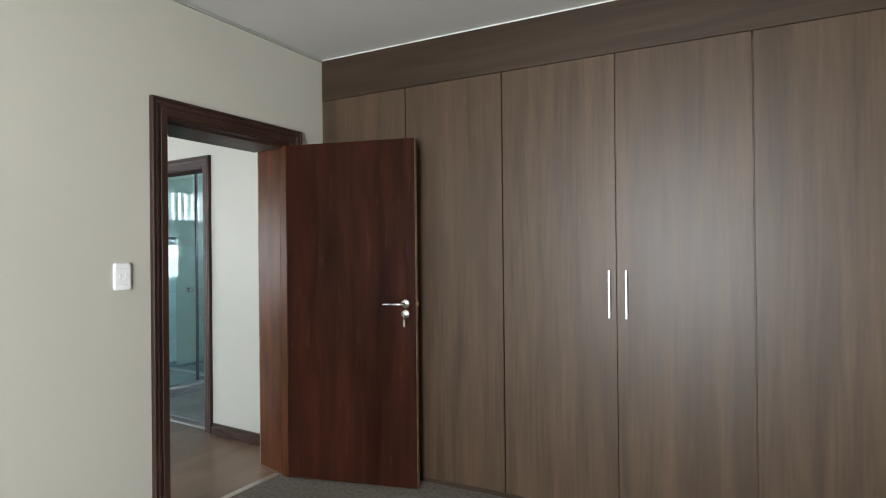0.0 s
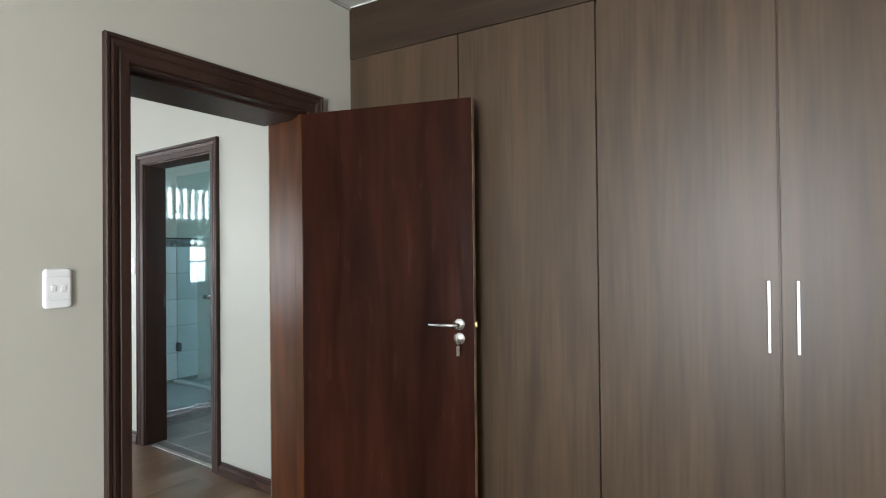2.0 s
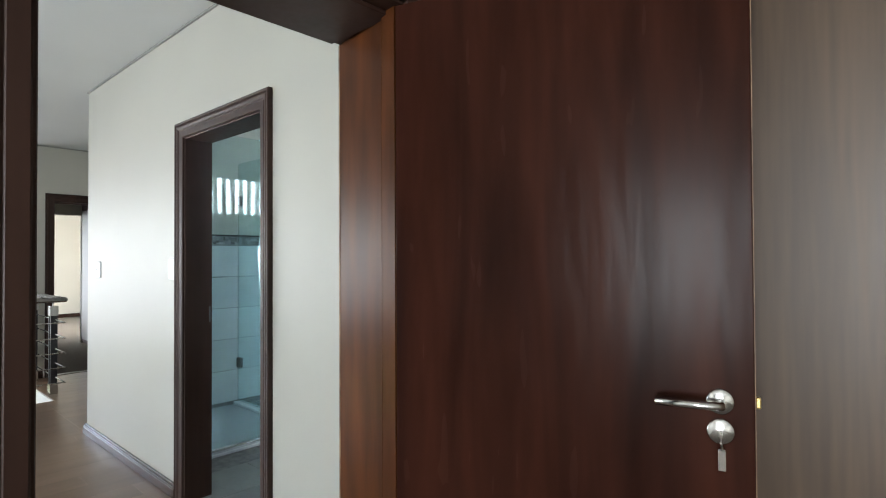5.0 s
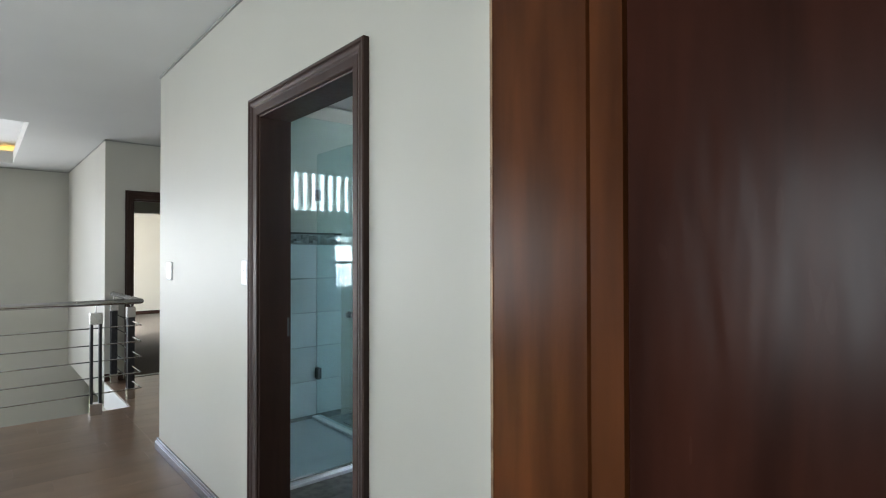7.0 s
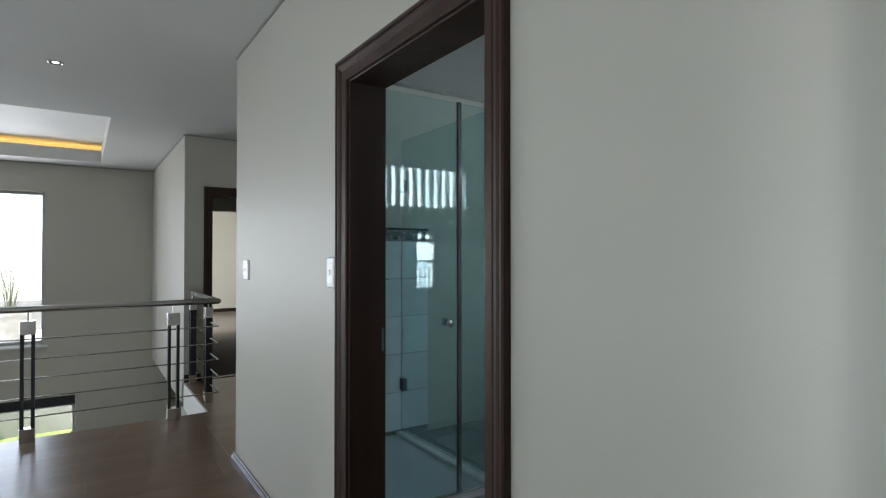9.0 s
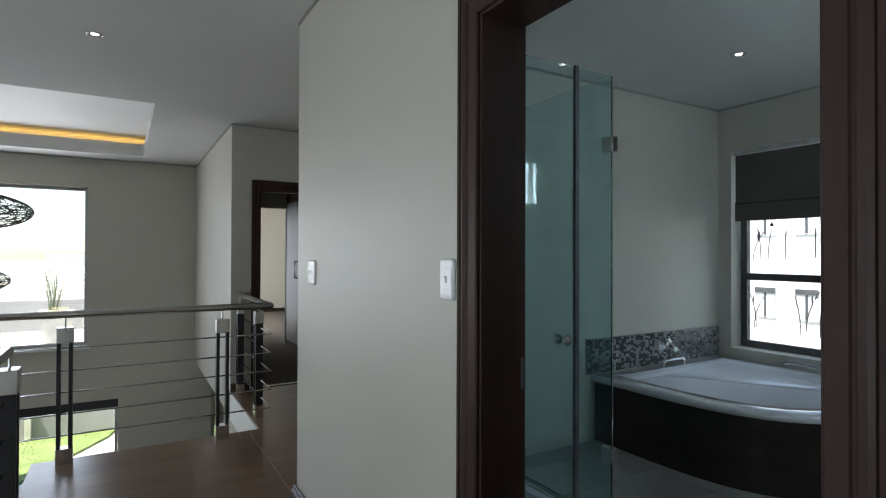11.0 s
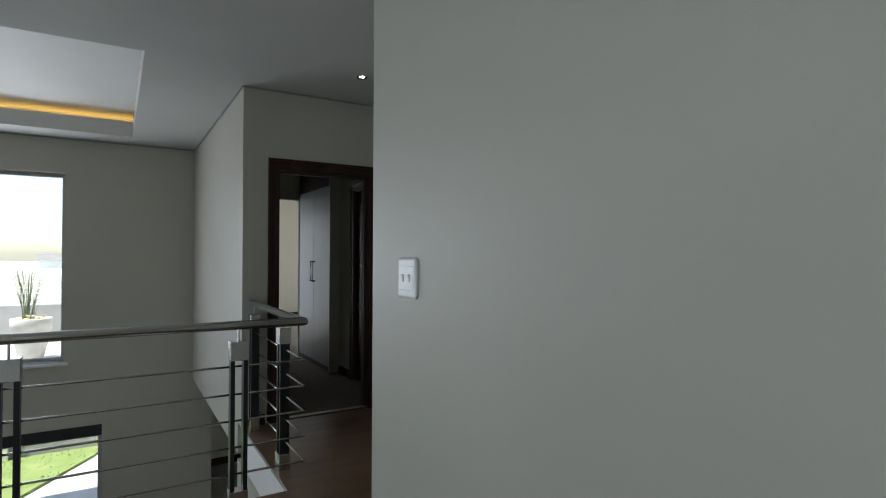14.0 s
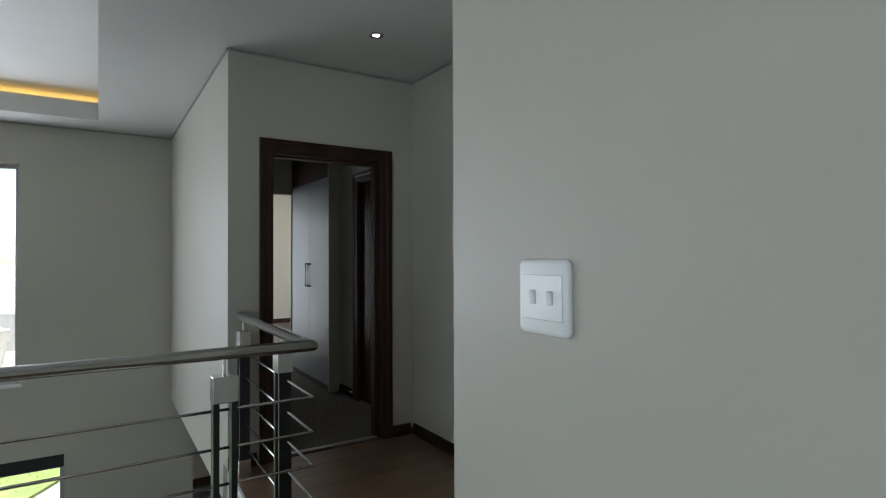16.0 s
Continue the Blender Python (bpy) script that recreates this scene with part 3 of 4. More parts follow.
# ---- switches ----
def plate(w, h, rings, r):
    """A pillowed plate with rounded corners, from (inset, depth) rings, facing local -y."""
    bm = bmesh.new()
    loops = []
    for inset, d in rings:
        rr, loop = max(r - inset, 0.001), []
        for cx, cz, a in ((1, 1, 0), (-1, 1, 90), (-1, -1, 180), (1, -1, 270)):
            for i in range(7):
                t = radians(a + 15 * i)
                loop.append(bm.verts.new((cx * (w / 2 - inset - rr) + rr * math.cos(t), -d, cz * (h / 2 - inset - rr) + rr * math.sin(t))))
        loops.append(loop)
    for q, p in zip(loops, loops[1:]):
        for i in range(len(q)):
            j = (i + 1) % len(q)
            bm.faces.new((q[i], q[j], p[j], p[i]))
    bm.faces.new(loops[-1])
    bm.faces.new(loops[0][::-1])
    return bm


def switch(m, w, h, label, rockers=2, extra=False):
    """A rounded white wall plate in local x-z, facing local -y, with a fine joint round its insert."""
    root = thing("light_switch", m, label, "light switch")
    part("plate", plate(w, h, ((0, 0), (0, 0.004), (0.0012, 0.0078), (0.004, 0.0100), (0.009, 0.0110)), 0.013), M_PLASTIC, root, "", True)
    iw, z0, z1 = w * 0.39, -h * (0.36 if extra else 0.29), h * 0.29
    part("joint", box((-iw - 0.0007, -0.01115, z0 - 0.0007), (iw + 0.0007, -0.0100, z1 + 0.0007)), M_JOINT, root, "thin grey joint line")
    part("insert", box((-iw, -0.0118, z0), (iw, -0.0100, z1), 0.0005, 2), M_PLASTIC, root)
    for i in range(rockers):
        x = (i - (rockers - 1) / 2) * w * 0.34
        part("rocker_joint", box((x - 0.0066, -0.0120, -0.0115), (x + 0.0066, -0.0110, 0.0115)), M_JOINT, root)
        part("rocker", moved(box((-0.0058, -0.0032, -0.0105), (0.0058, 0.002, 0.0105), 0.001, 2), pose(x, -0.0118, 0.0, 8)), M_PLASTIC, root)
    return root


switch(pose(-2.26, 1.554, 1.278, 0, 0, 90), 0.080, 0.125, "white double rocker switch on the bedroom wall", 2)
switch(pose(-4.510, 2.86, 1.308, 0, 0, 0), 0.080, 0.126, "white single rocker switch beside the bathroom door", 1, True)
switch(pose(-5.880, 2.86, 1.287, 0, 0, 0), 0.118, 0.125, "white double rocker switch near the wall corner", 2)


# ---- downlights ----
def downlight(x, y, label="recessed round ceiling downlight, lit"):
    root = thing("downlight", pose(x, y, CEIL), label, "ceiling light", "recessed downlights")
    part("rim", lathe([(0.035, -0.0005), (0.036, -0.006), (0.044, -0.006), (0.047, -0.0005), (0.035, -0.0005)], 28), M_STEEL, root, "", True)
    part("baffle", lathe([(0.019, -0.0008), (0.020, -0.0022), (0.0355, -0.0042), (0.0355, -0.0008), (0.019, -0.0008)], 28), M_BEZEL, root, "dark inner ring", True)
    part("bulb", lathe([(0, -0.0035), (0.012, -0.0035), (0.0185, -0.0015), (0.0185, -0.0006), (0, -0.0006)], 24), M_LAMP, root, "glowing bulb")
    return root


for x, y in ((-6.94, 1.853), (-8.185, 3.654), (-5.163, 5.45), (-4.0, 4.6)):
    downlight(x, y)

# cove light strip behind the coffer's lip
strip = thing("cove_light", pose(-11.80, -0.2, CEIL + 0.172), "warm yellow light strip hidden in the ceiling coffer", "cove light")
part("strip", box((-0.02, -2.7, 0.0), (0.02, 2.5, 0.02)), M_COVE, strip)


# ---- landing railing ----
RAIL_X, RET_Y, RAIL_Z = -7.475, 3.005, 0.975
BARS = [0.752, 0.602, 0.459, 0.316, 0.173]


def rail_post(parent, x, y, along):
    """Twin black flats between a steel base shoe and head block, with a thin stem to the handrail."""
    m = pose(x, y, 0, 0, 0, 0 if along == "y" else 90)
    post = part("post", moved(box((-0.036, -0.047, 0.0), (0.036, 0.047, 0.10), 0.003), m), M_STEEL, parent, "square brushed steel base shoe")
    part("head_block", moved(box((-0.036, -0.047, 0.79), (0.036, 0.047, 0.892), 0.003), m), M_STEEL, post, "brushed steel head block")
    part("stem", moved(tube([(0, 0, 0.892), (0, 0, 0.955)], 0.006, 10), m), M_STEEL, post)
    for s in (-1, 1):
        part("flat_bar", moved(box((-0.03, s * 0.033 - 0.011, 0.10), (0.03, s * 0.033 + 0.011, 0.79), 0.0015, 1), m), M_BLACK, post, "black painted flat bar")
    return post


rail = thing("railing", pose(0, 0, 0), "brushed steel landing railing with black twin-bar posts", "railing")
part("handrail", tube([(-8.83, RET_Y, RAIL_Z), (RAIL_X, RET_Y, RAIL_Z), (RAIL_X, 0.6, RAIL_Z), (RAIL_X, -1.8, RAIL_Z - 1.35)], 0.025, 20), M_STEEL, rail, "round brushed steel handrail", True)
for z in BARS:
    part("bar", tube([(-8.80, RET_Y + 0.01, z), (RAIL_X - 0.012, RET_Y + 0.01, z)], 0.006, 10), M_STEEL, rail, "", True)
    part("bar", tube([(RAIL_X - 0.012, RET_Y + 0.016, z), (RAIL_X - 0.012, 0.6, z)], 0.006, 10), M_STEEL, rail, "", True)
for y in (2.655, 1.682, 0.71):
    rail_post(rail, RAIL_X + 0.01, y, "y")
for x in (-7.89, -8.745):
    rail_post(rail, x, RET_Y, "x")

rail2 = thing("stair_railing", pose(0, 0, 0), "brushed steel railing beside the stair opening", "railing")
part("handrail", tube([(-5.95, 1.60, RAIL_Z), (-3.25, 1.60, RAIL_Z)], 0.025, 20), M_STEEL, rail2, "round brushed steel handrail", True)
for z in BARS:
    part("bar", tube([(-5.98, 1.585, z), (-3.25, 1.585, z)], 0.006, 10), M_STEEL, rail2, "", True)
for x in (-6.02, -4.65, -3.3):
    rail_post(rail2, x, 1.60, "x")

# the flight of stairs that leads down beside the void
stairs = thing("staircase", pose(0, 0, 0), "straight flight of brown stairs leading down", "stairs")
for i in range(16):
    part("step", box((-7.40, 1.5 - 0.27 * (i + 1), -0.18 * (i + 1) - 0.16), (-6.05, 1.5 - 0.27 * i, -0.18 * (i + 1)), 0.004, 1), M_PLANK, stairs)


# ---- bathroom ----
BX, BY = -6.055, 3.012
GX, GY = -4.95, 4.045
shower = thing("shower_enclosure", pose(0, 0, 0), "frameless green-tinted glass shower enclosure with chrome fittings", "shower")


def pane(name, lo, hi, mat, parent, label=""):
    ob = part(name, box(lo, hi, 0.0015, 1), mat, parent, label)
    ob.visible_shadow = False
    return ob


part("tray", box((BX, BY + 0.01, -0.006), (GX + 0.05, GY + 0.05, 0.018), 0.005), M_ACRYL, shower, "low white shower tray")
part("tray_kerb", box((BX + 0.014, GY - 0.05, 0.018), (GX + 0.04, GY + 0.04, 0.045), 0.008), M_TILE, shower)
part("tray_kerb", box((GX - 0.02, BY + 0.014, 0.018), (GX + 0.02, GY - 0.05, 0.032), 0.004), M_STEEL, shower)
door = pane("door", (GX - 0.004, BY + 0.05, 0.038), (GX + 0.004, 3.79, 2.25), M_SHOWER, shower, "hinged glass shower door")
pane("fixed_pane", (GX - 0.004, 3.822, 0.036), (GX + 0.004, GY + 0.004, 2.25), M_SHOWER, shower)
pane("side_pane", (BX + 0.02, GY - 0.004, 0.047), (GX - 0.006, GY + 0.004, 2.25), M_SHOWER, shower)
part("seal_profile", box((GX - 0.012, 3.793, 0.036), (GX + 0.012, 3.819, 2.255), 0.003), M_ALU, shower, "dark magnetic seal profile")
for s in (-1, 1):
    knob = lathe([(0, 0), (0.010, 0), (0.010, 0.016), (0.022, 0.020), (0.024, 0.034), (0.018, 0.042), (0, 0.043)], 24)
    part("knob", moved(knob, pose(GX + s * 0.004, 3.722, 1.0, 0, 90 * s, 0)), M_CHROME, door, "round chrome knob", True)
for z in (0.40, 1.90):
    part("bracket", box((BX + 0.012, GY - 0.018, z - 0.045), (BX + 0.075, GY + 0.018, z + 0.045), 0.003), M_ALU, shower)
    part("bracket", box((GX - 0.055, GY - 0.018, z - 0.02), (GX + 0.018, GY + 0.018, z + 0.055), 0.003), M_CHROME, shower)
part("towel_bar", tube([(BX + 0.013, 3.15, 1.2), (BX + 0.06, 3.15, 1.2), (BX + 0.06, 3.9, 1.2), (BX + 0.013, 3.9, 1.2)], 0.006, 10), M_CHROME, shower, "", True)

# wall tiles in the shower
tilewall = tagged(new("tiled_wall"), "large white glazed wall tiles with dark joints", "wall tiles", kind="structure")
part("grout", box((BX, BY, 0.0), (BX + 0.006, 4.285, 1.57)), M_GROUT, tilewall)
part("grout", box((BX + 0.006, BY, 0.0), (-4.6, BY + 0.006, 1.57)), M_GROUT, tilewall)
for j in range(5):
    z0 = 0.052 + j * 0.287
    for y0, y1 in ((BY + 0.008, 3.42), (3.424, 4.04), (4.044, 4.285)):
        part("tile", box((BX + 0.006, y0, z0), (BX + 0.013, y1, z0 + 0.283), 0.0015, 1), M_TILE, tilewall)
    for x0 in (-6.03, -5.42, -4.81):
        part("tile", box((x0 + 0.002, BY + 0.006, z0), (min(x0 + 0.606, -4.6), BY + 0.013, z0 + 0.283), 0.0015, 1), M_TILE, tilewall)
part("edge_trim", box((BX, BY + 0.014, 1.570), (BX + 0.018, 4.29, 1.585), 0.002), M_BLACK, tilewall, "dark tile edge trim")


def mosaic(name, y0, y1, z0, z1, label, widths=(0.030, 0.018, 0.040, 0.024), heights=(0.015, 0.026, 0.020), want=300):
    """A strip of small glass chips in upright columns on the bathroom's west wall."""
    root = tagged(new(name), label, "mosaic", kind="structure")
    part("grout", box((BX, y0, z0), (BX + 0.013, y1, z1)), M_GROUT, root)
    rng = random.Random(5)
    rest = {M_MOS_A: bmesh.new(), M_MOS_B: bmesh.new()}
    made, n, col, y = {}, 0, 0, y1 - 0.002
    while y > y0 + 0.014:
        w = min(widths[col % 4], y - y0 - 0.002)
        z, row = z0 + 0.002, col
        while z < z1 - 0.010:
            h = min(heights[(row + rng.randrange(2)) % 3], z1 - 0.001 - z)
            mat = M_MOS_A if rng.random() < 0.55 else M_MOS_B
            if n < want:
                key = (round(w, 3), round(h, 3), mat.name)
                if key not in made:
                    made[key] = bpy.data.meshes.new("chip")
                    b = box((0, 0, 0), (0.005, w - 0.003, h - 0.003), 0.001, 1)
                    b.to_mesh(made[key])
                    b.free()
                    made[key].materials.append(mat)
                ob = new("chip", made[key])
                ob.parent = root
                ob.location = (BX + 0.013, y - w, z)
                n += 1
            else:
                add_box(rest[mat], (BX + 0.013, y - w, z), (BX + 0.018, y - 0.003, z + h - 0.003))
            z += h
            row += 1
        y -= w
        col += 1
    for mat, bm in rest.items():
        if bm.verts:
            tagged(part("chips", bm, mat, root), kind="stuff")
        else:
            bm.free()
    return root


mosaic("mosaic_shower", BY + 0.02, 4.285, 1.495, 1.569, "band of brown and pale mosaic chips above the tiles")
mosaic("mosaic_bath", 4.98, 6.61, 0.492, 0.752, "strip of brown and pale mosaic chips above the bath")


# corner bath: square to the two walls, with a bowed front
def bath():
    root = thing("corner_bath", pose(-6.055, 6.62, 0), "white acrylic corner bath with a bowed dark front panel", "bath")
    R, rim, n = 1.58, 0.485, 44

    def outline():
        """The square corner, then the bowed front."""
        pts = [(0.0, 0.0), (0.0, -R)]
        for i in range(1, n):
            a = math.pi / 2 * i / n
            pts.append((R * math.sin(a) ** 0.5, -R * math.cos(a) ** 0.5))
        return [*pts, (R, 0.0)]

    out = outline()
    bm = bmesh.new()

    def ring(pts, z):
        return [bm.verts.new((x, y, z)) for x, y in pts]

    def inner(f, cx=0.72, cy=-0.72):
        return [(cx + (x - cx) * f, cy + (y - cy) * f) for x, y in out]

    rings = [ring(out, rim - 0.045), ring(out, rim - 0.01), ring(inner(0.985), rim), ring(inner(0.82), rim), ring(inner(0.785), rim - 0.02), ring(inner(0.74), rim - 0.13),
             ring(inner(0.70), rim - 0.145), ring(inner(0.58), rim - 0.17), ring(inner(0.52), rim - 0.22), ring(inner(0.46), rim - 0.40), ring(inner(0.36), rim - 0.43)]
    for a, b in zip(rings, rings[1:]):
        for i in range(len(a)):
            j = (i + 1) % len(a)
            bm.faces.new((a[i], a[j], b[j], b[i]))
    bm.faces.new(rings[-1])
    bm.faces.new(rings[0][::-1])
    part("tub", bm, M_ACRYL, root, "glossy white tub with a moulded seat", True)
    bm = bmesh.new()
    base = [(x, y) for x, y in inner(0.975)]
    lo, hi = [bm.verts.new((x, y, 0.0)) for x, y in base], [bm.verts.new((x, y, rim - 0.048)) for x, y in base]
    for i in range(len(base)):
        j = (i + 1) % len(base)
        bm.faces.new((lo[i], lo[j], hi[j], hi[i]))
    bm.faces.new(lo[::-1])
    bm.faces.new(hi)
    part("front_panel", bm, M_PANEL, root, "dark brown bowed bath panel")
    for pts in (((0.10, -0.88), (0.09, -0.60)), ((0.60, -0.09), (0.88, -0.09))):
        (xa, ya), (xb, yb) = pts
        part("grab_handle", tube([(xa, ya, rim - 0.005), (xa, ya, rim + 0.035), (xa + (xb - xa) * 0.12, ya + (yb - ya) * 0.12, rim + 0.05),
                                  (xb - (xb - xa) * 0.12, yb - (yb - ya) * 0.12, rim + 0.05), (xb, yb, rim + 0.035), (xb, yb, rim - 0.005)], 0.011, 12), M_CHROME, root, "chrome grab handle", True)
    return root


bath()
spout = thing("bath_mixer", pose(BX + 0.018, 5.83, 0.655), "chrome wall mounted bath mixer on the mosaic", "tap")
part("rose", moved(lathe([(0, 0), (0.055, 0), (0.055, 0.008), (0.048, 0.014), (0, 0.014)], 28), pose(0, 0, 0, 0, 90, 0)), M_CHROME, spout, "", True)
part("body", moved(lathe([(0, 0), (0.032, 0), (0.032, 0.05), (0.024, 0.062), (0, 0.064)], 24), pose(0.012, 0, 0.02, 0, 90, 0)), M_CHROME, spout, "", True)
part("spout", tube([(0.03, 0, 0.005), (0.10, 0, -0.005), (0.14, 0, -0.035)], 0.019, 14), M_CHROME, spout, "", True)
part("lever", box((0.055, -0.009, 0.055), (0.125, 0.009, 0.066), 0.003), M_CHROME, spout)


def window(name, axis, p, a0, a1, z0, z1, frame_mat, label, bars=(), muntins=(), depth=0.05, w=0.045, glazing=None):
    """An aluminium window filling an opening: frame, cross bars and panes."""
    root = tagged(new(name), label, "window", kind="structure")

    def bx(lo_a, hi_a, lo_z, hi_z, d0, d1):
        return box((p + d0, lo_a, lo_z), (p + d1, hi_a, hi_z), 0.003, 1) if axis == "x" else box((lo_a, p + d0, lo_z), (hi_a, p + d1, hi_z), 0.003, 1)

    e = 0.003
    for lo_a, hi_a, lo_z, hi_z in ((a0 + e, a0 + w, z0 + e, z1 - e), (a1 - w, a1 - e, z0 + e, z1 - e), (a0 + w, a1 - w, z0 + e, z0 + w), (a0 + w, a1 - w, z1 - w, z1 - e)):
        part("window_frame", bx(lo_a, hi_a, lo_z, hi_z, 0, depth), frame_mat, root)
    zs, as_ = [z0 + w, *bars, z1 - w], [a0 + w, *muntins, a1 - w]
    for z in bars:
        part("cross_bar", bx(a0 + w, a1 - w, z - w * 0.5, z + w * 0.5, 0, depth), frame_mat, root)
    for a in muntins:
        part("mullion", bx(a - w * 0.5, a + w * 0.5, z0 + w, z1 - w, -0.001, depth + 0.001), frame_mat, root)
    for i in range(len(zs) - 1):
        for j in range(len(as_) - 1):
            ob = part("pane", bx(as_[j], as_[j + 1], zs[i], zs[i + 1], depth * 0.45, depth * 0.45 + 0.005), glazing or M_GLASS, root)
            ob.visible_shadow = glazing is not None
    return root


window("window_bathroom", "y", 6.76, -5.935, -5.075, 0.575, 2.307, M_ALU, "dark grey aluminium bathroom window with etched panes", bars=(1.195,), w=0.06)
window("window_stair_upper", "x", -12.20, -3.6, 1.575, 0.106, 2.286, M_ALUW, "large pale framed picture window over the void", muntins=(-0.9,), w=0.04)
window("window_stair_lower", "x", -12.20, -3.6, 1.953, LOW, -0.80, M_ALUW, "large glazed doors of the storey below", muntins=(-1.7, 0.1), w=0.04)
window("window_bedroom", "y", -3.16, -0.6, 0.8, 0.42, 2.24, M_ALU, "dark framed bedroom window", muntins=(0.1,))
# added window round the hall fill lamp, out of view
window("window_hall_added", "y", -1.7, -4.8, -2.9, -0.35, 1.75, M_ALU, "tall unseen window added to light the stair hall", muntins=(-3.85,))
window("window_bathroom_high", "x", -2.58, 4.25, 5.65, 1.86, 2.33, M_ALU, "high strip window of the bathroom", w=0.03)
window("window_bathroom_small", "x", -2.58, 4.92, 5.22, 1.0, 1.64, M_ALU, "small bathroom window", bars=(1.31,), w=0.03)

tagged(link_mesh("blind_box", box((-12.22, -3.58, -0.797), (-12.03, 1.95, -0.663), 0.004), M_BLACK), "long black blind box over the lower glazing", "blind box")

# out of view, added only to let daylight into the lower room
window("window_lower_room_added", "y", 8.55, -16.0, -10.0, -2.8, -0.5, M_ALU, "wide unseen glazing added to light the lower room", muntins=(-14.0, -12.0))
# unseen opening, added as a place for the far room's fill lamp
window("window_far_room_added", "y", 3.10, -15.6, -12.6, 0.1, 2.1, M_ALU, "unseen glazed opening added to light the far bedroom", muntins=(-14.1,))

# etched reeds on the bathroom panes
etch = thing("etched_reeds", pose(0, 6.776, 0), "bulrush pattern etched on the frosted window panes", "window film")
rng = random.Random(11)
for z0, z1, stems in ((0.66, 1.12, ((-5.82, 0.10), (-5.80, -0.06), (-5.44, -0.05), (-5.40, 0.10), (-5.30, 0.02), (-5.20, -0.09), (-5.17, 0.06))), (1.26, 1.66, ((-5.83, 0.10), (-5.76, -0.03), (-5.70, 0.03), (-5.56, 0.01), (-5.33, 0.0)))):
    for x, lean in stems:
        zb, zt = z0 + rng.uniform(0.06, 0.12), z1 - rng.uniform(0.02, 0.10)
        bm = bmesh.new()
        pts = [(x + lean * (k / 6) ** 2, -0.004, zb + (zt - zb) * k / 6) for k in range(7)]
        add_tube(bm, pts, 0.0042, 6)
        part("reed", bm, M_REED, etch)
        if rng.random() < 0.6:
            bm = lathe([(0, 0), (0.005, 0.008), (0.006, 0.05), (0.004, 0.07), (0, 0.075)], 10)
            part("bulrush", moved(bm, pose(x + lean * 0.45, -0.004, zb + (zt - zb) * 0.66)), M_REED, etch)

blind = thing("roman_blind", pose(-5.503, 6.652, 0), "taupe fabric blind drawn half way down the window", "blind")
part("fabric", box((-0.408, -0.006, 1.84), (0.408, 0.004, 2.255), 0.002, 1), M_BLIND, blind)
part("hem_fold", box((-0.408, -0.016, 1.68), (0.408, 0.012, 1.838), 0.004, 2), M_BLIND, blind)
part("bottom_rod", box((-0.407, -0.019, 1.824), (0.407, -0.0165, 1.840), 0.001, 1), M_BLACK, blind)
part("head_rail", box((-0.418, -0.026, 2.257), (0.418, 0.02, 2.296), 0.004), M_ALUW, blind, "pale head rail")
part("pull_cord", tube([(-0.10, -0.002, 1.68), (-0.10, -0.002, 1.655)], 0.0015, 6), M_BLACK, blind)
part("pull", moved(lathe([(0, 0.0), (0.014, 0.004), (0.011, 0.02), (0.003, 0.034), (0, 0.034)], 14), pose(-0.10, -0.002, 1.622)), M_BLACK, blind, "small dark cord pull")


# ---- pendants over the void ----
def pendant(x, y, z, r, h, seed):
    root = thing("pendant_lamp", pose(x, y, z), "dark woven wire pendant lamp hanging in the void", "pendant lamp", "woven pendants")
    g = random.Random(seed)
    bm = bmesh.new()
    for _ in range(320):
        a, lat = g.uniform(0, 6.283), math.asin(g.uniform(-1, 1))
        da, dl = g.uniform(-0.9, 0.9), g.uniform(-0.8, 0.8)
        pts = []
        for k in range(9):
            aa, ll = a + da * k / 8, max(-1.5, min(1.5, lat + dl * math.sin(k / 8 * 2.2)))
            c = math.cos(ll) ** 1.25
            pts.append((r * c * math.cos(aa), r * c * math.sin(aa), h * math.sin(ll)))
        add_tube(bm, pts, 0.004, 4)
    part("shade", bm, M_WICKER, root, "open woven shade")
    part("rim", tube([(r * math.cos(t), r * math.sin(t), 0) for t in [2 * math.pi * i / 48 for i in range(49)]], 0.005, 6), M_WICKER, root)
    part("bulb", moved(lathe([(0, -0.05), (0.03, -0.04), (0.04, 0), (0.02, 0.05), (0.015, 0.08), (0, 0.08)], 16), pose(0, 0, 0.02)), M_WHITE, root)
    part("cable", tube([(0, 0, 0.09), (0, 0, CEIL + 0.26 - z)], 0.004, 6), M_BLACK, root)
    part("canopy", moved(lathe([(0, -0.03), (0.05, -0.025), (0.055, 0), (0, 0)], 20), pose(0, 0, CEIL + 0.264 - z)), M_STEEL, root)
    return root


pendant(-9.84, 0.66, 1.785, 0.57, 0.20, 1)
pendant(-10.55, 0.45, 1.08, 0.50, 0.17, 2)


# ---- outside ----
tagged(link_mesh("ground", slab_with_holes("z", LOW - 0.4, LOW - 0.25, -400, 400, -400, 400, []), M_FIELD), "dry green grassland reaching the horizon", "ground", kind="structure")
tagged(link_mesh("pavement", box((-40, -20, LOW - 0.25), (-12.25, 12, LOW - 0.06)), M_PAVE), "pale paved yard", "pavement", kind="structure")
lawn = bmesh.new()
_pts = [(-40, -18), (-14.2, -18), (-14.2, -0.9), (-18.4, 1.7), (-24.5, 3.6), (-40, 4.2)]
_lo, _hi = [lawn.verts.new((x, y, LOW - 0.06)) for x, y in _pts], [lawn.verts.new((x, y, LOW)) for x, y in _pts]
for i in range(len(_pts)):
    j = (i + 1) % len(_pts)
    lawn.faces.new((_lo[i], _lo[j], _hi[j], _hi[i]))
lawn.faces.new(_hi)
lawn.faces.new(_lo[::-1])
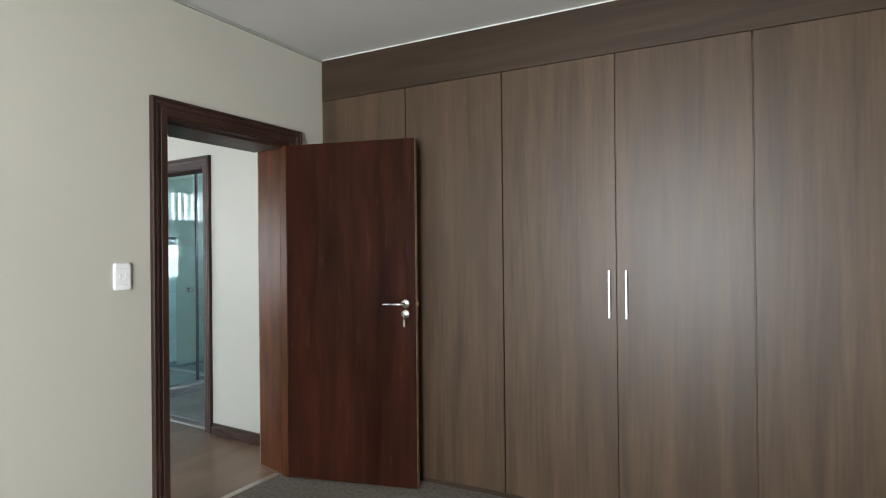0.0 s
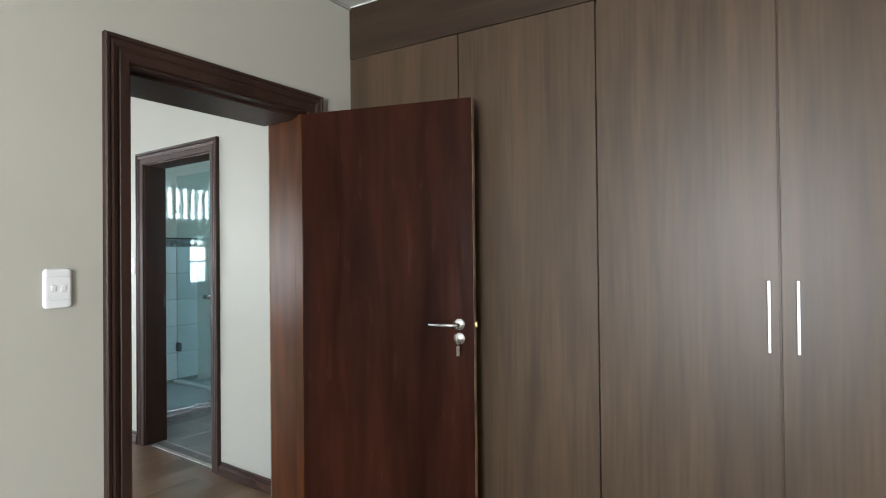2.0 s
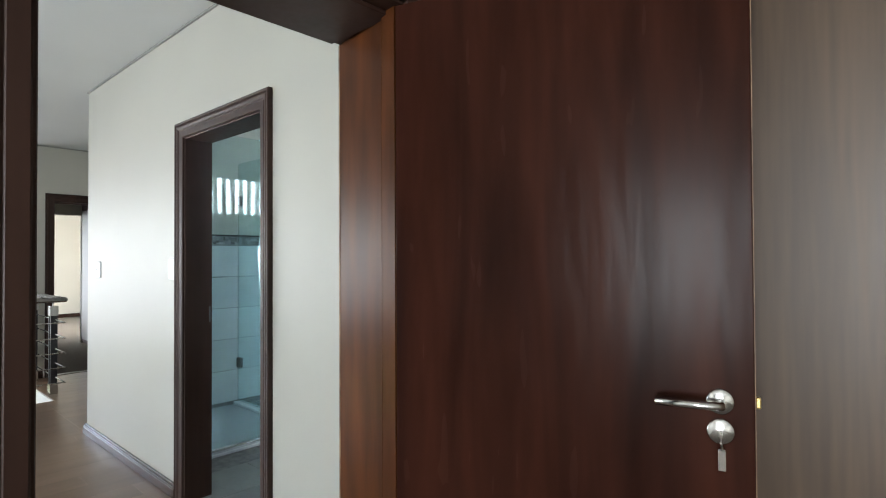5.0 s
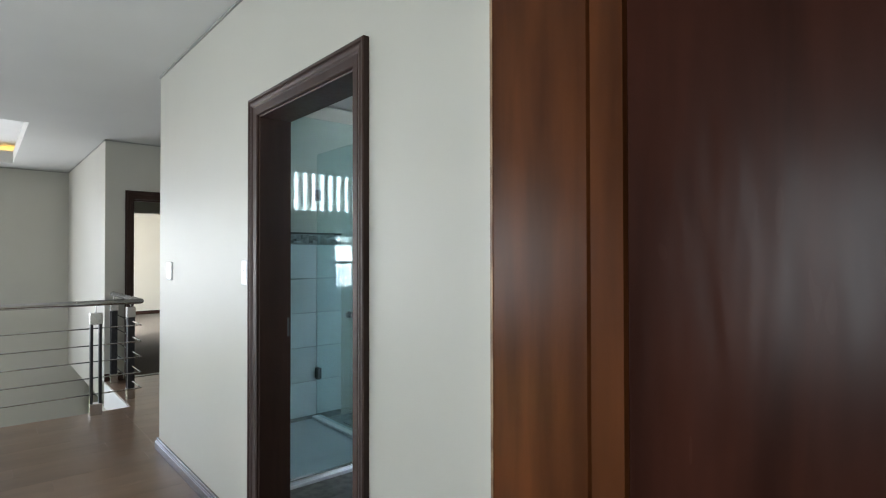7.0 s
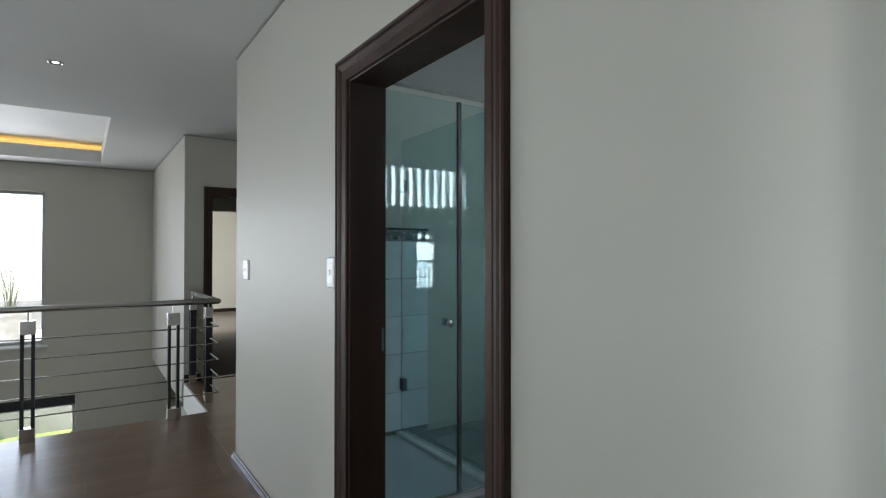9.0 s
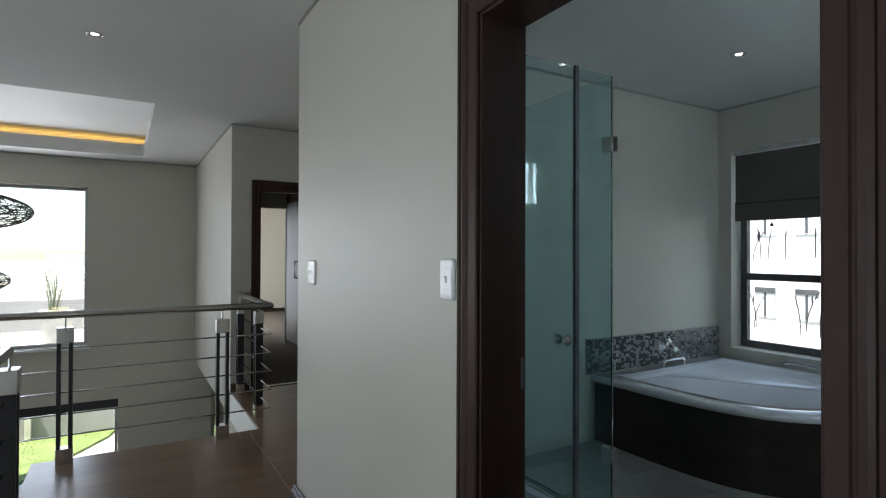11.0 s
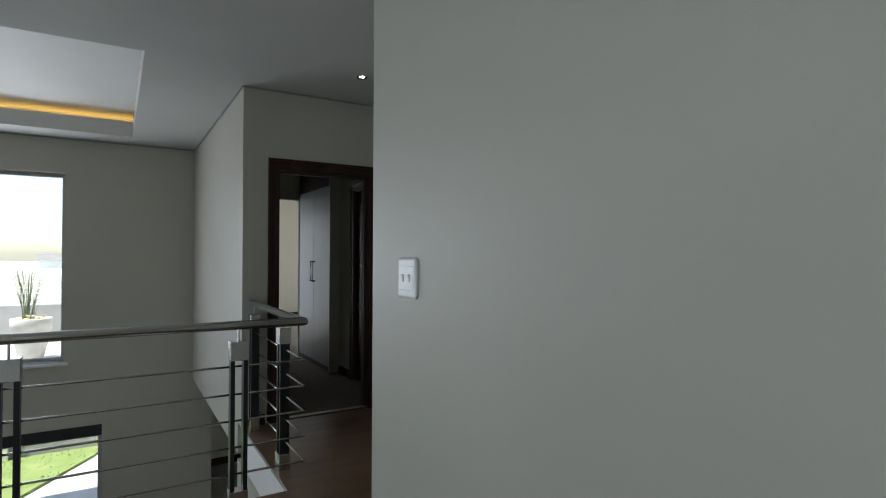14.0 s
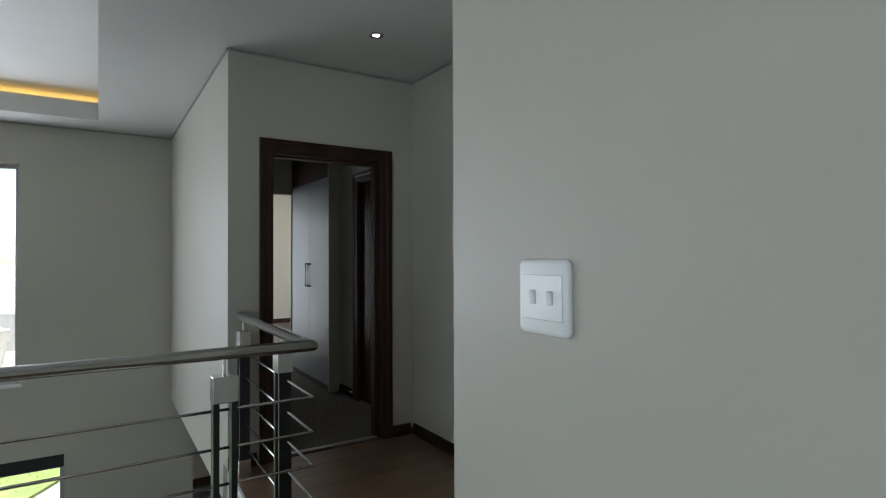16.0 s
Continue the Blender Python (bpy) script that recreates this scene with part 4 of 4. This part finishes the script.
tagged(link_mesh("lawn", lawn, M_GRASS), "bright green mown lawn", "lawn", kind="structure")
blades = bmesh.new()
g = random.Random(3)
for _ in range(3000):
    x, y = g.uniform(-24, -14.3), g.uniform(-4, 2.0)
    if y > -0.9 + (x + 14.2) * (2.6 / -4.2) - 0.05:
        continue
    a, hgt = g.uniform(0, 6.28), g.uniform(0.02, 0.05)
    dx, dy = 0.012 * math.cos(a), 0.012 * math.sin(a)
    blades.faces.new([blades.verts.new(p) for p in ((x - dx, y - dy, LOW), (x + dx, y + dy, LOW), (x + g.uniform(-0.04, 0.04), y + g.uniform(-0.04, 0.04), LOW + hgt))])
tagged(link_mesh("grass", blades, M_GRASS), "short green grass blades on the lawn", "grass", kind="stuff")
tagged(link_mesh("garden_wall", box((-19.25, -20, LOW - 0.06), (-19.0, 2.95, LOW + 1.3), 0.01), M_RENDER), "low grey plastered garden wall", "wall", kind="structure")

gpost = thing("garden_post", pose(-18.92, 0.10, LOW), "short cream painted post by the garden wall", "post")
part("shaft", box((-0.05, -0.06, 0), (0.05, 0.06, 0.75), 0.008), M_CREAM, gpost)
part("cap", box((-0.065, -0.075, 0.75), (0.065, 0.075, 0.79), 0.008), M_WHITE, gpost)
tagged(link_mesh("terrace_floor", slab_with_holes("z", -0.42, -0.12, -16.2, -12.25, -4.75, 2.9, []), M_PAVE), "pale terrace floor outside the window", "terrace", kind="structure")
tagged(link_mesh("parapet", box((-16.2, -4.75, -0.12), (-16.0, 2.9, 0.47), 0.008), M_RENDER), "low grey plastered terrace parapet", "wall", kind="structure")
trail = thing("terrace_railing", pose(-16.1, 0, 0.47), "white painted metal railing on the parapet", "railing")
for z in (0.09, 0.19, 0.29, 0.39, 0.49, 0.60):
    part("bar", tube([(0, -4.7, z), (0, 2.85, z)], 0.012, 8), M_WHITE, trail)
for i in range(7):
    part("post", tube([(0, -4.6 + i * 1.2, 0), (0, -4.6 + i * 1.2, 0.60)], 0.018, 8), M_WHITE, trail)


def planter(x, y, seed):
    root = thing("plant_pot", pose(x, y, -0.12), "tapered grey pot with tall green reeds and yellow flowers", "plant pot", "terrace pots")
    part("pot", lathe([(0, 0), (0.135, 0), (0.145, 0.015), (0.185, 0.20), (0.218, 0.42), (0.236, 0.43), (0.242, 0.57), (0.236, 0.58), (0.216, 0.58), (0.212, 0.54), (0, 0.54)], 36), M_POT, root, "tapered grey cement pot", True)
    part("soil", moved(lathe([(0, 0.012), (0.12, 0.01), (0.211, 0)], 24), pose(0, 0, 0.543)), M_SOIL, root)
    g = random.Random(seed)
    bm = bmesh.new()
    for _ in range(42):
        a, r0 = g.uniform(0, 6.28), g.uniform(0, 0.08)
        top, lean = g.uniform(0.3, 0.72), g.uniform(0.02, 0.17)
        pts = [((r0 + lean * (k / 4) ** 2) * math.cos(a) - 0.05, (r0 + lean * (k / 4) ** 2) * math.sin(a) - 0.05, 0.545 + top * k / 4) for k in range(5)]
        add_tube(bm, pts, 0.0030, 4)
    part("reeds", bm, M_REEDS, root, "tall upright green reeds")
    bm = bmesh.new()
    for _ in range(34):
        a, r0 = g.uniform(0, 6.28), g.uniform(0.05, 0.17)
        s = g.uniform(0.012, 0.022)
        moved_to = (0.02 + r0 * math.cos(a), 0.02 + r0 * math.sin(a), g.uniform(0.56, 0.62))
        b0 = len(bm.verts)
        bmesh.ops.create_icosphere(bm, subdivisions=1, radius=s, matrix=Matrix.Translation(moved_to))
    tagged(part("flowers", bm, M_FLOWER, root, "small yellow flowers"), kind="stuff")
    return root


planter(-13.8, 1.08, 4)
planter(-13.8, -0.05, 9)


def house(m, w, d, h, label, rows=()):
    root = thing("house", m, label, "house")
    part("wall", box((-w / 2, -d / 2, 0), (w / 2, d / 2, h)), M_HOUSE, root)
    bm = bmesh.new()
    v = [bm.verts.new(p) for p in ((-w / 2 - 0.4, -d / 2 - 0.4, h), (w / 2 + 0.4, -d / 2 - 0.4, h), (w / 2 + 0.4, d / 2 + 0.4, h), (-w / 2 - 0.4, d / 2 + 0.4, h), (-w / 2 - 0.4, 0, h + 1.7), (w / 2 + 0.4, 0, h + 1.7))]
    for q in ((0, 1, 5, 4), (2, 3, 4, 5), (0, 4, 3), (1, 2, 5), (3, 2, 1, 0)):
        bm.faces.new([v[i] for i in q])
    part("roof", bm, M_ROOF, root, "pitched grey tiled roof")
    for i in range(13):
        x = -6.46 + i * 0.97
        for z in rows:
            if z + 1.2 < h:
                wd = part("window", box((x - 0.26, -d / 2 - 0.03, z), (x + 0.26, -d / 2 + 0.02, z + 0.8), 0.01, 1), M_ALUW, root)
                part("pane", box((x - 0.22, -d / 2 - 0.034, z + 0.05), (x + 0.22, -d / 2 - 0.031, z + 0.75)), M_DARKPANE, wd)
                part("shutter_box", box((x - 0.25, -d / 2 - 0.06, z + 0.66), (x + 0.25, -d / 2 - 0.036, z + 0.79)), M_ALU, wd)
                part("mullion", box((x - 0.03, -d / 2 - 0.05, z + 0.06), (x + 0.03, -d / 2 - 0.036, z + 0.66)), M_ALU, wd)
    return root


house(pose(-260, 22, LOW - 0.25, 0, 0, 80), 10, 7, 3.4, "distant white house with a grey pitched roof")
house(pose(-190, -12, LOW - 0.25, 0, 0, 95), 9, 7, 2.8, "distant white house beyond the field")
house(pose(-8.2, 20, LOW - 0.25, 0, 0, 0), 16, 8, 7.0, "white neighbouring house behind the bathroom", (0.6, 3.03, 5.1))
tagged(link_mesh("balcony_floor", box((-8.5, 6.85, 0.15), (-2.5, 10.5, 0.35)), M_PAVE), "pale flat roof outside the bathroom", "terrace", kind="structure")
tagged(link_mesh("eave", box((-2.5, 3.78, 2.62), (-1.5, 7.0, 2.76), 0.01), M_WHITE), "white roof eave over the small bathroom windows", "roof", kind="structure")
slats = thing("slat_screen", pose(-2.27, 0, 0), "white vertical slat screen outside the high window", "screen")
for z in (1.52, 2.46):
    part("rail", box((-0.23, 4.08, z), (0.0, 5.85, z + 0.03), 0.002, 1), M_WHITE, slats)
for i in range(16):
    part("slat", box((0, 4.1 + i * 0.11, 1.5), (0.03, 4.155 + i * 0.11, 2.5), 0.002, 1), M_WHITE, slats)


picket = thing("picket_fence", pose(-2.30, 0, 0), "white picket fence outside the small bathroom window", "fence")
for z in (0.98, 1.22):
    part("rail", box((-0.004, 4.6, z), (0.008, 5.55, z + 0.018)), M_WHITE, picket)
for i in range(16):
    part("picket", box((-0.012, 4.62 + i * 0.058, 0.92), (-0.004, 4.648 + i * 0.058, 1.285 - 0.03 * (i % 2)), 0.002, 1), M_WHITE, picket)
for y in (4.62, 5.50):
    part("bracket", box((-0.2, y, 0.985), (-0.004, y + 0.02, 1.005)), M_WHITE, picket)


# ---- room beyond the far door ----
wall("wall_passage_south", "y", 3.08, 3.2, -11.6, -9.0, 0, CEIL)
wall("wall_passage_north", "y", 4.30, 4.42, -10.375, -9.0, 0, CEIL, [(-9.95, -9.15, 0, 2.05)])
wall("wall_far_room_west", "x", -16.5, -16.35, 2.9, 8.4, 0, CEIL, material=M_CREAM, label="cream painted far bedroom wall")
wall("wall_far_room_north", "y", 8.4, 8.55, -16.5, -11.0, 0, CEIL, material=M_CREAM)
wall("wall_far_room_east", "x", -11.62, -11.5, 4.85, 8.4, 0, CEIL, material=M_CREAM)
# its opening is added for the fill lamp
wall("wall_far_room_south", "y", 3.08, 3.2, -16.35, -11.6, 0, CEIL, [(-15.6, -12.6, 0.1, 2.1)], M_CREAM)
wall("wall_passage_lintel", "x", -11.72, -11.60, 3.2, 4.85, 2.08, CEIL)
tagged(link_mesh("ceiling_passage", box((-16.5, 2.95, CEIL + 0.004), (-9.0, 8.5, CEIL + 0.15)), M_CEIL), "white ceiling of the far passage", "ceiling", kind="structure")
tagged(link_mesh("floor_far_room", box((-16.5, 3.08, -0.2), (-8.94, 8.5, -0.003)), M_CARPET), "brown-grey carpet beyond the far doorway", "floor", kind="structure")
skirting("baseboard_far_room", "x", -16.35, 3.2, 8.4, 1)
skirting("baseboard_passage", "y", 4.30, -10.37, -10.03, -1)
w2 = thing("passage_wardrobe", pose(0, 0, 0), "tall grey-blue laminate wardrobe with two dark handles", "wardrobe")
part("body", box((-11.6, 4.20, 0.0), (-10.40, 4.84, 2.62)), M_PWARD, w2)
for a, b, hx in ((-11.595, -10.98, -11.02), (-10.98, -10.40, -10.935)):
    d = part("door", box((a + 0.002, 4.18, 0.06), (b - 0.002, 4.1985, 2.15), 0.0012, 1), M_PWARD, w2)
    part("handle", tube([(hx, 4.18, 1.03), (hx, 4.15, 1.03), (hx, 4.15, 1.27), (hx, 4.18, 1.27)], 0.009, 10), M_BLACK, d, "dark bow handle")
part("fascia", box((-11.595, 4.182, 2.155), (-10.40, 4.1985, 2.62)), M_TRIM, w2, "dark fascia")
part("plinth", box((-11.595, 4.19, 0.0), (-10.40, 4.1985, 0.055)), M_TRIM, w2)
part("end_panel", box((-11.622, 4.17, 0.0), (-11.602, 4.84, 2.08), 0.001, 1), M_WHITE, w2, "white end panel")
part("end_panel", box((-10.398, 4.175, 0.0), (-10.378, 4.84, CEIL - 0.01), 0.001, 1), M_WALL, w2, "pale end panel")
door_frame("door_frame_4", "y", 4.298, 4.425, -9.95, -9.15, M_TRIM, [(4.30, -1)])
door_leaf("inner_door", pose(-9.92, 4.36, 0, 0, 0, 0), 0.745, "closed dark wooden door in the far passage")
wall("wall_behind_inner_door", "y", 5.2, 5.3, -11.5, -8.9, 0, CEIL)


# ---- floor pieces ----
def planks():
    """Laminate boards laid along y, in staggered rows."""
    L, W = 1.28, 0.193
    zones = [(-7.54, -2.382, 1.5, 2.86), (-8.86, -7.54, 2.945, 4.28), (-7.54, -6.156, 2.86, 4.28), (-3.2, -2.59, -1.5, 1.5)]
    meshes = {}
    for x0, x1, y0, y1 in zones:
        x, r = x0, 0
        while x < x1 - 1e-4:
            w = min(W, x1 - x)
            y = y0 - (r * 0.43 % 1.0) * L
            while y < y1 - 1e-4:
                a, b = max(y, y0), min(y + L, y1)
                if b - a > 0.01:
                    key = (round(w, 3), round(b - a, 3))
                    if key not in meshes:
                        me = bpy.data.meshes.new("plank")
                        bm = box((0, 0, -0.010), (w - 0.0003, b - a - 0.0003, 0.0), 0.0004, 1)
                        bm.to_mesh(me)
                        bm.free()
                        me.materials.append(M_PLANK)
                        meshes[key] = me
                    ob = new("plank", meshes[key])
                    ob.parent = FLOOR_L
                    ob.location = (x, a, 0)
                y += L
            x += W
            r += 1


planks()
BATH_FLOOR = bpy.data.objects["floor_bathroom"]
_me = bpy.data.meshes.new("floor_tile")
_b = box((0, 0, 0), (0.396, 0.396, 0.008), 0.0015, 1)
_b.to_mesh(_me)
_b.free()
_me.materials.append(M_FTILE)
for i in range(8):
    for j in range(9):
        x, y = -5.85 + i * 0.4, 2.995 + j * 0.4
        if x + 0.4 < -2.62 and y + 0.4 < 6.62 and not (x < -4.9 and y < 4.1):
            ob = new("floor_tile", _me)
            ob.parent = BATH_FLOOR
            ob.location = (x, y, -0.008)
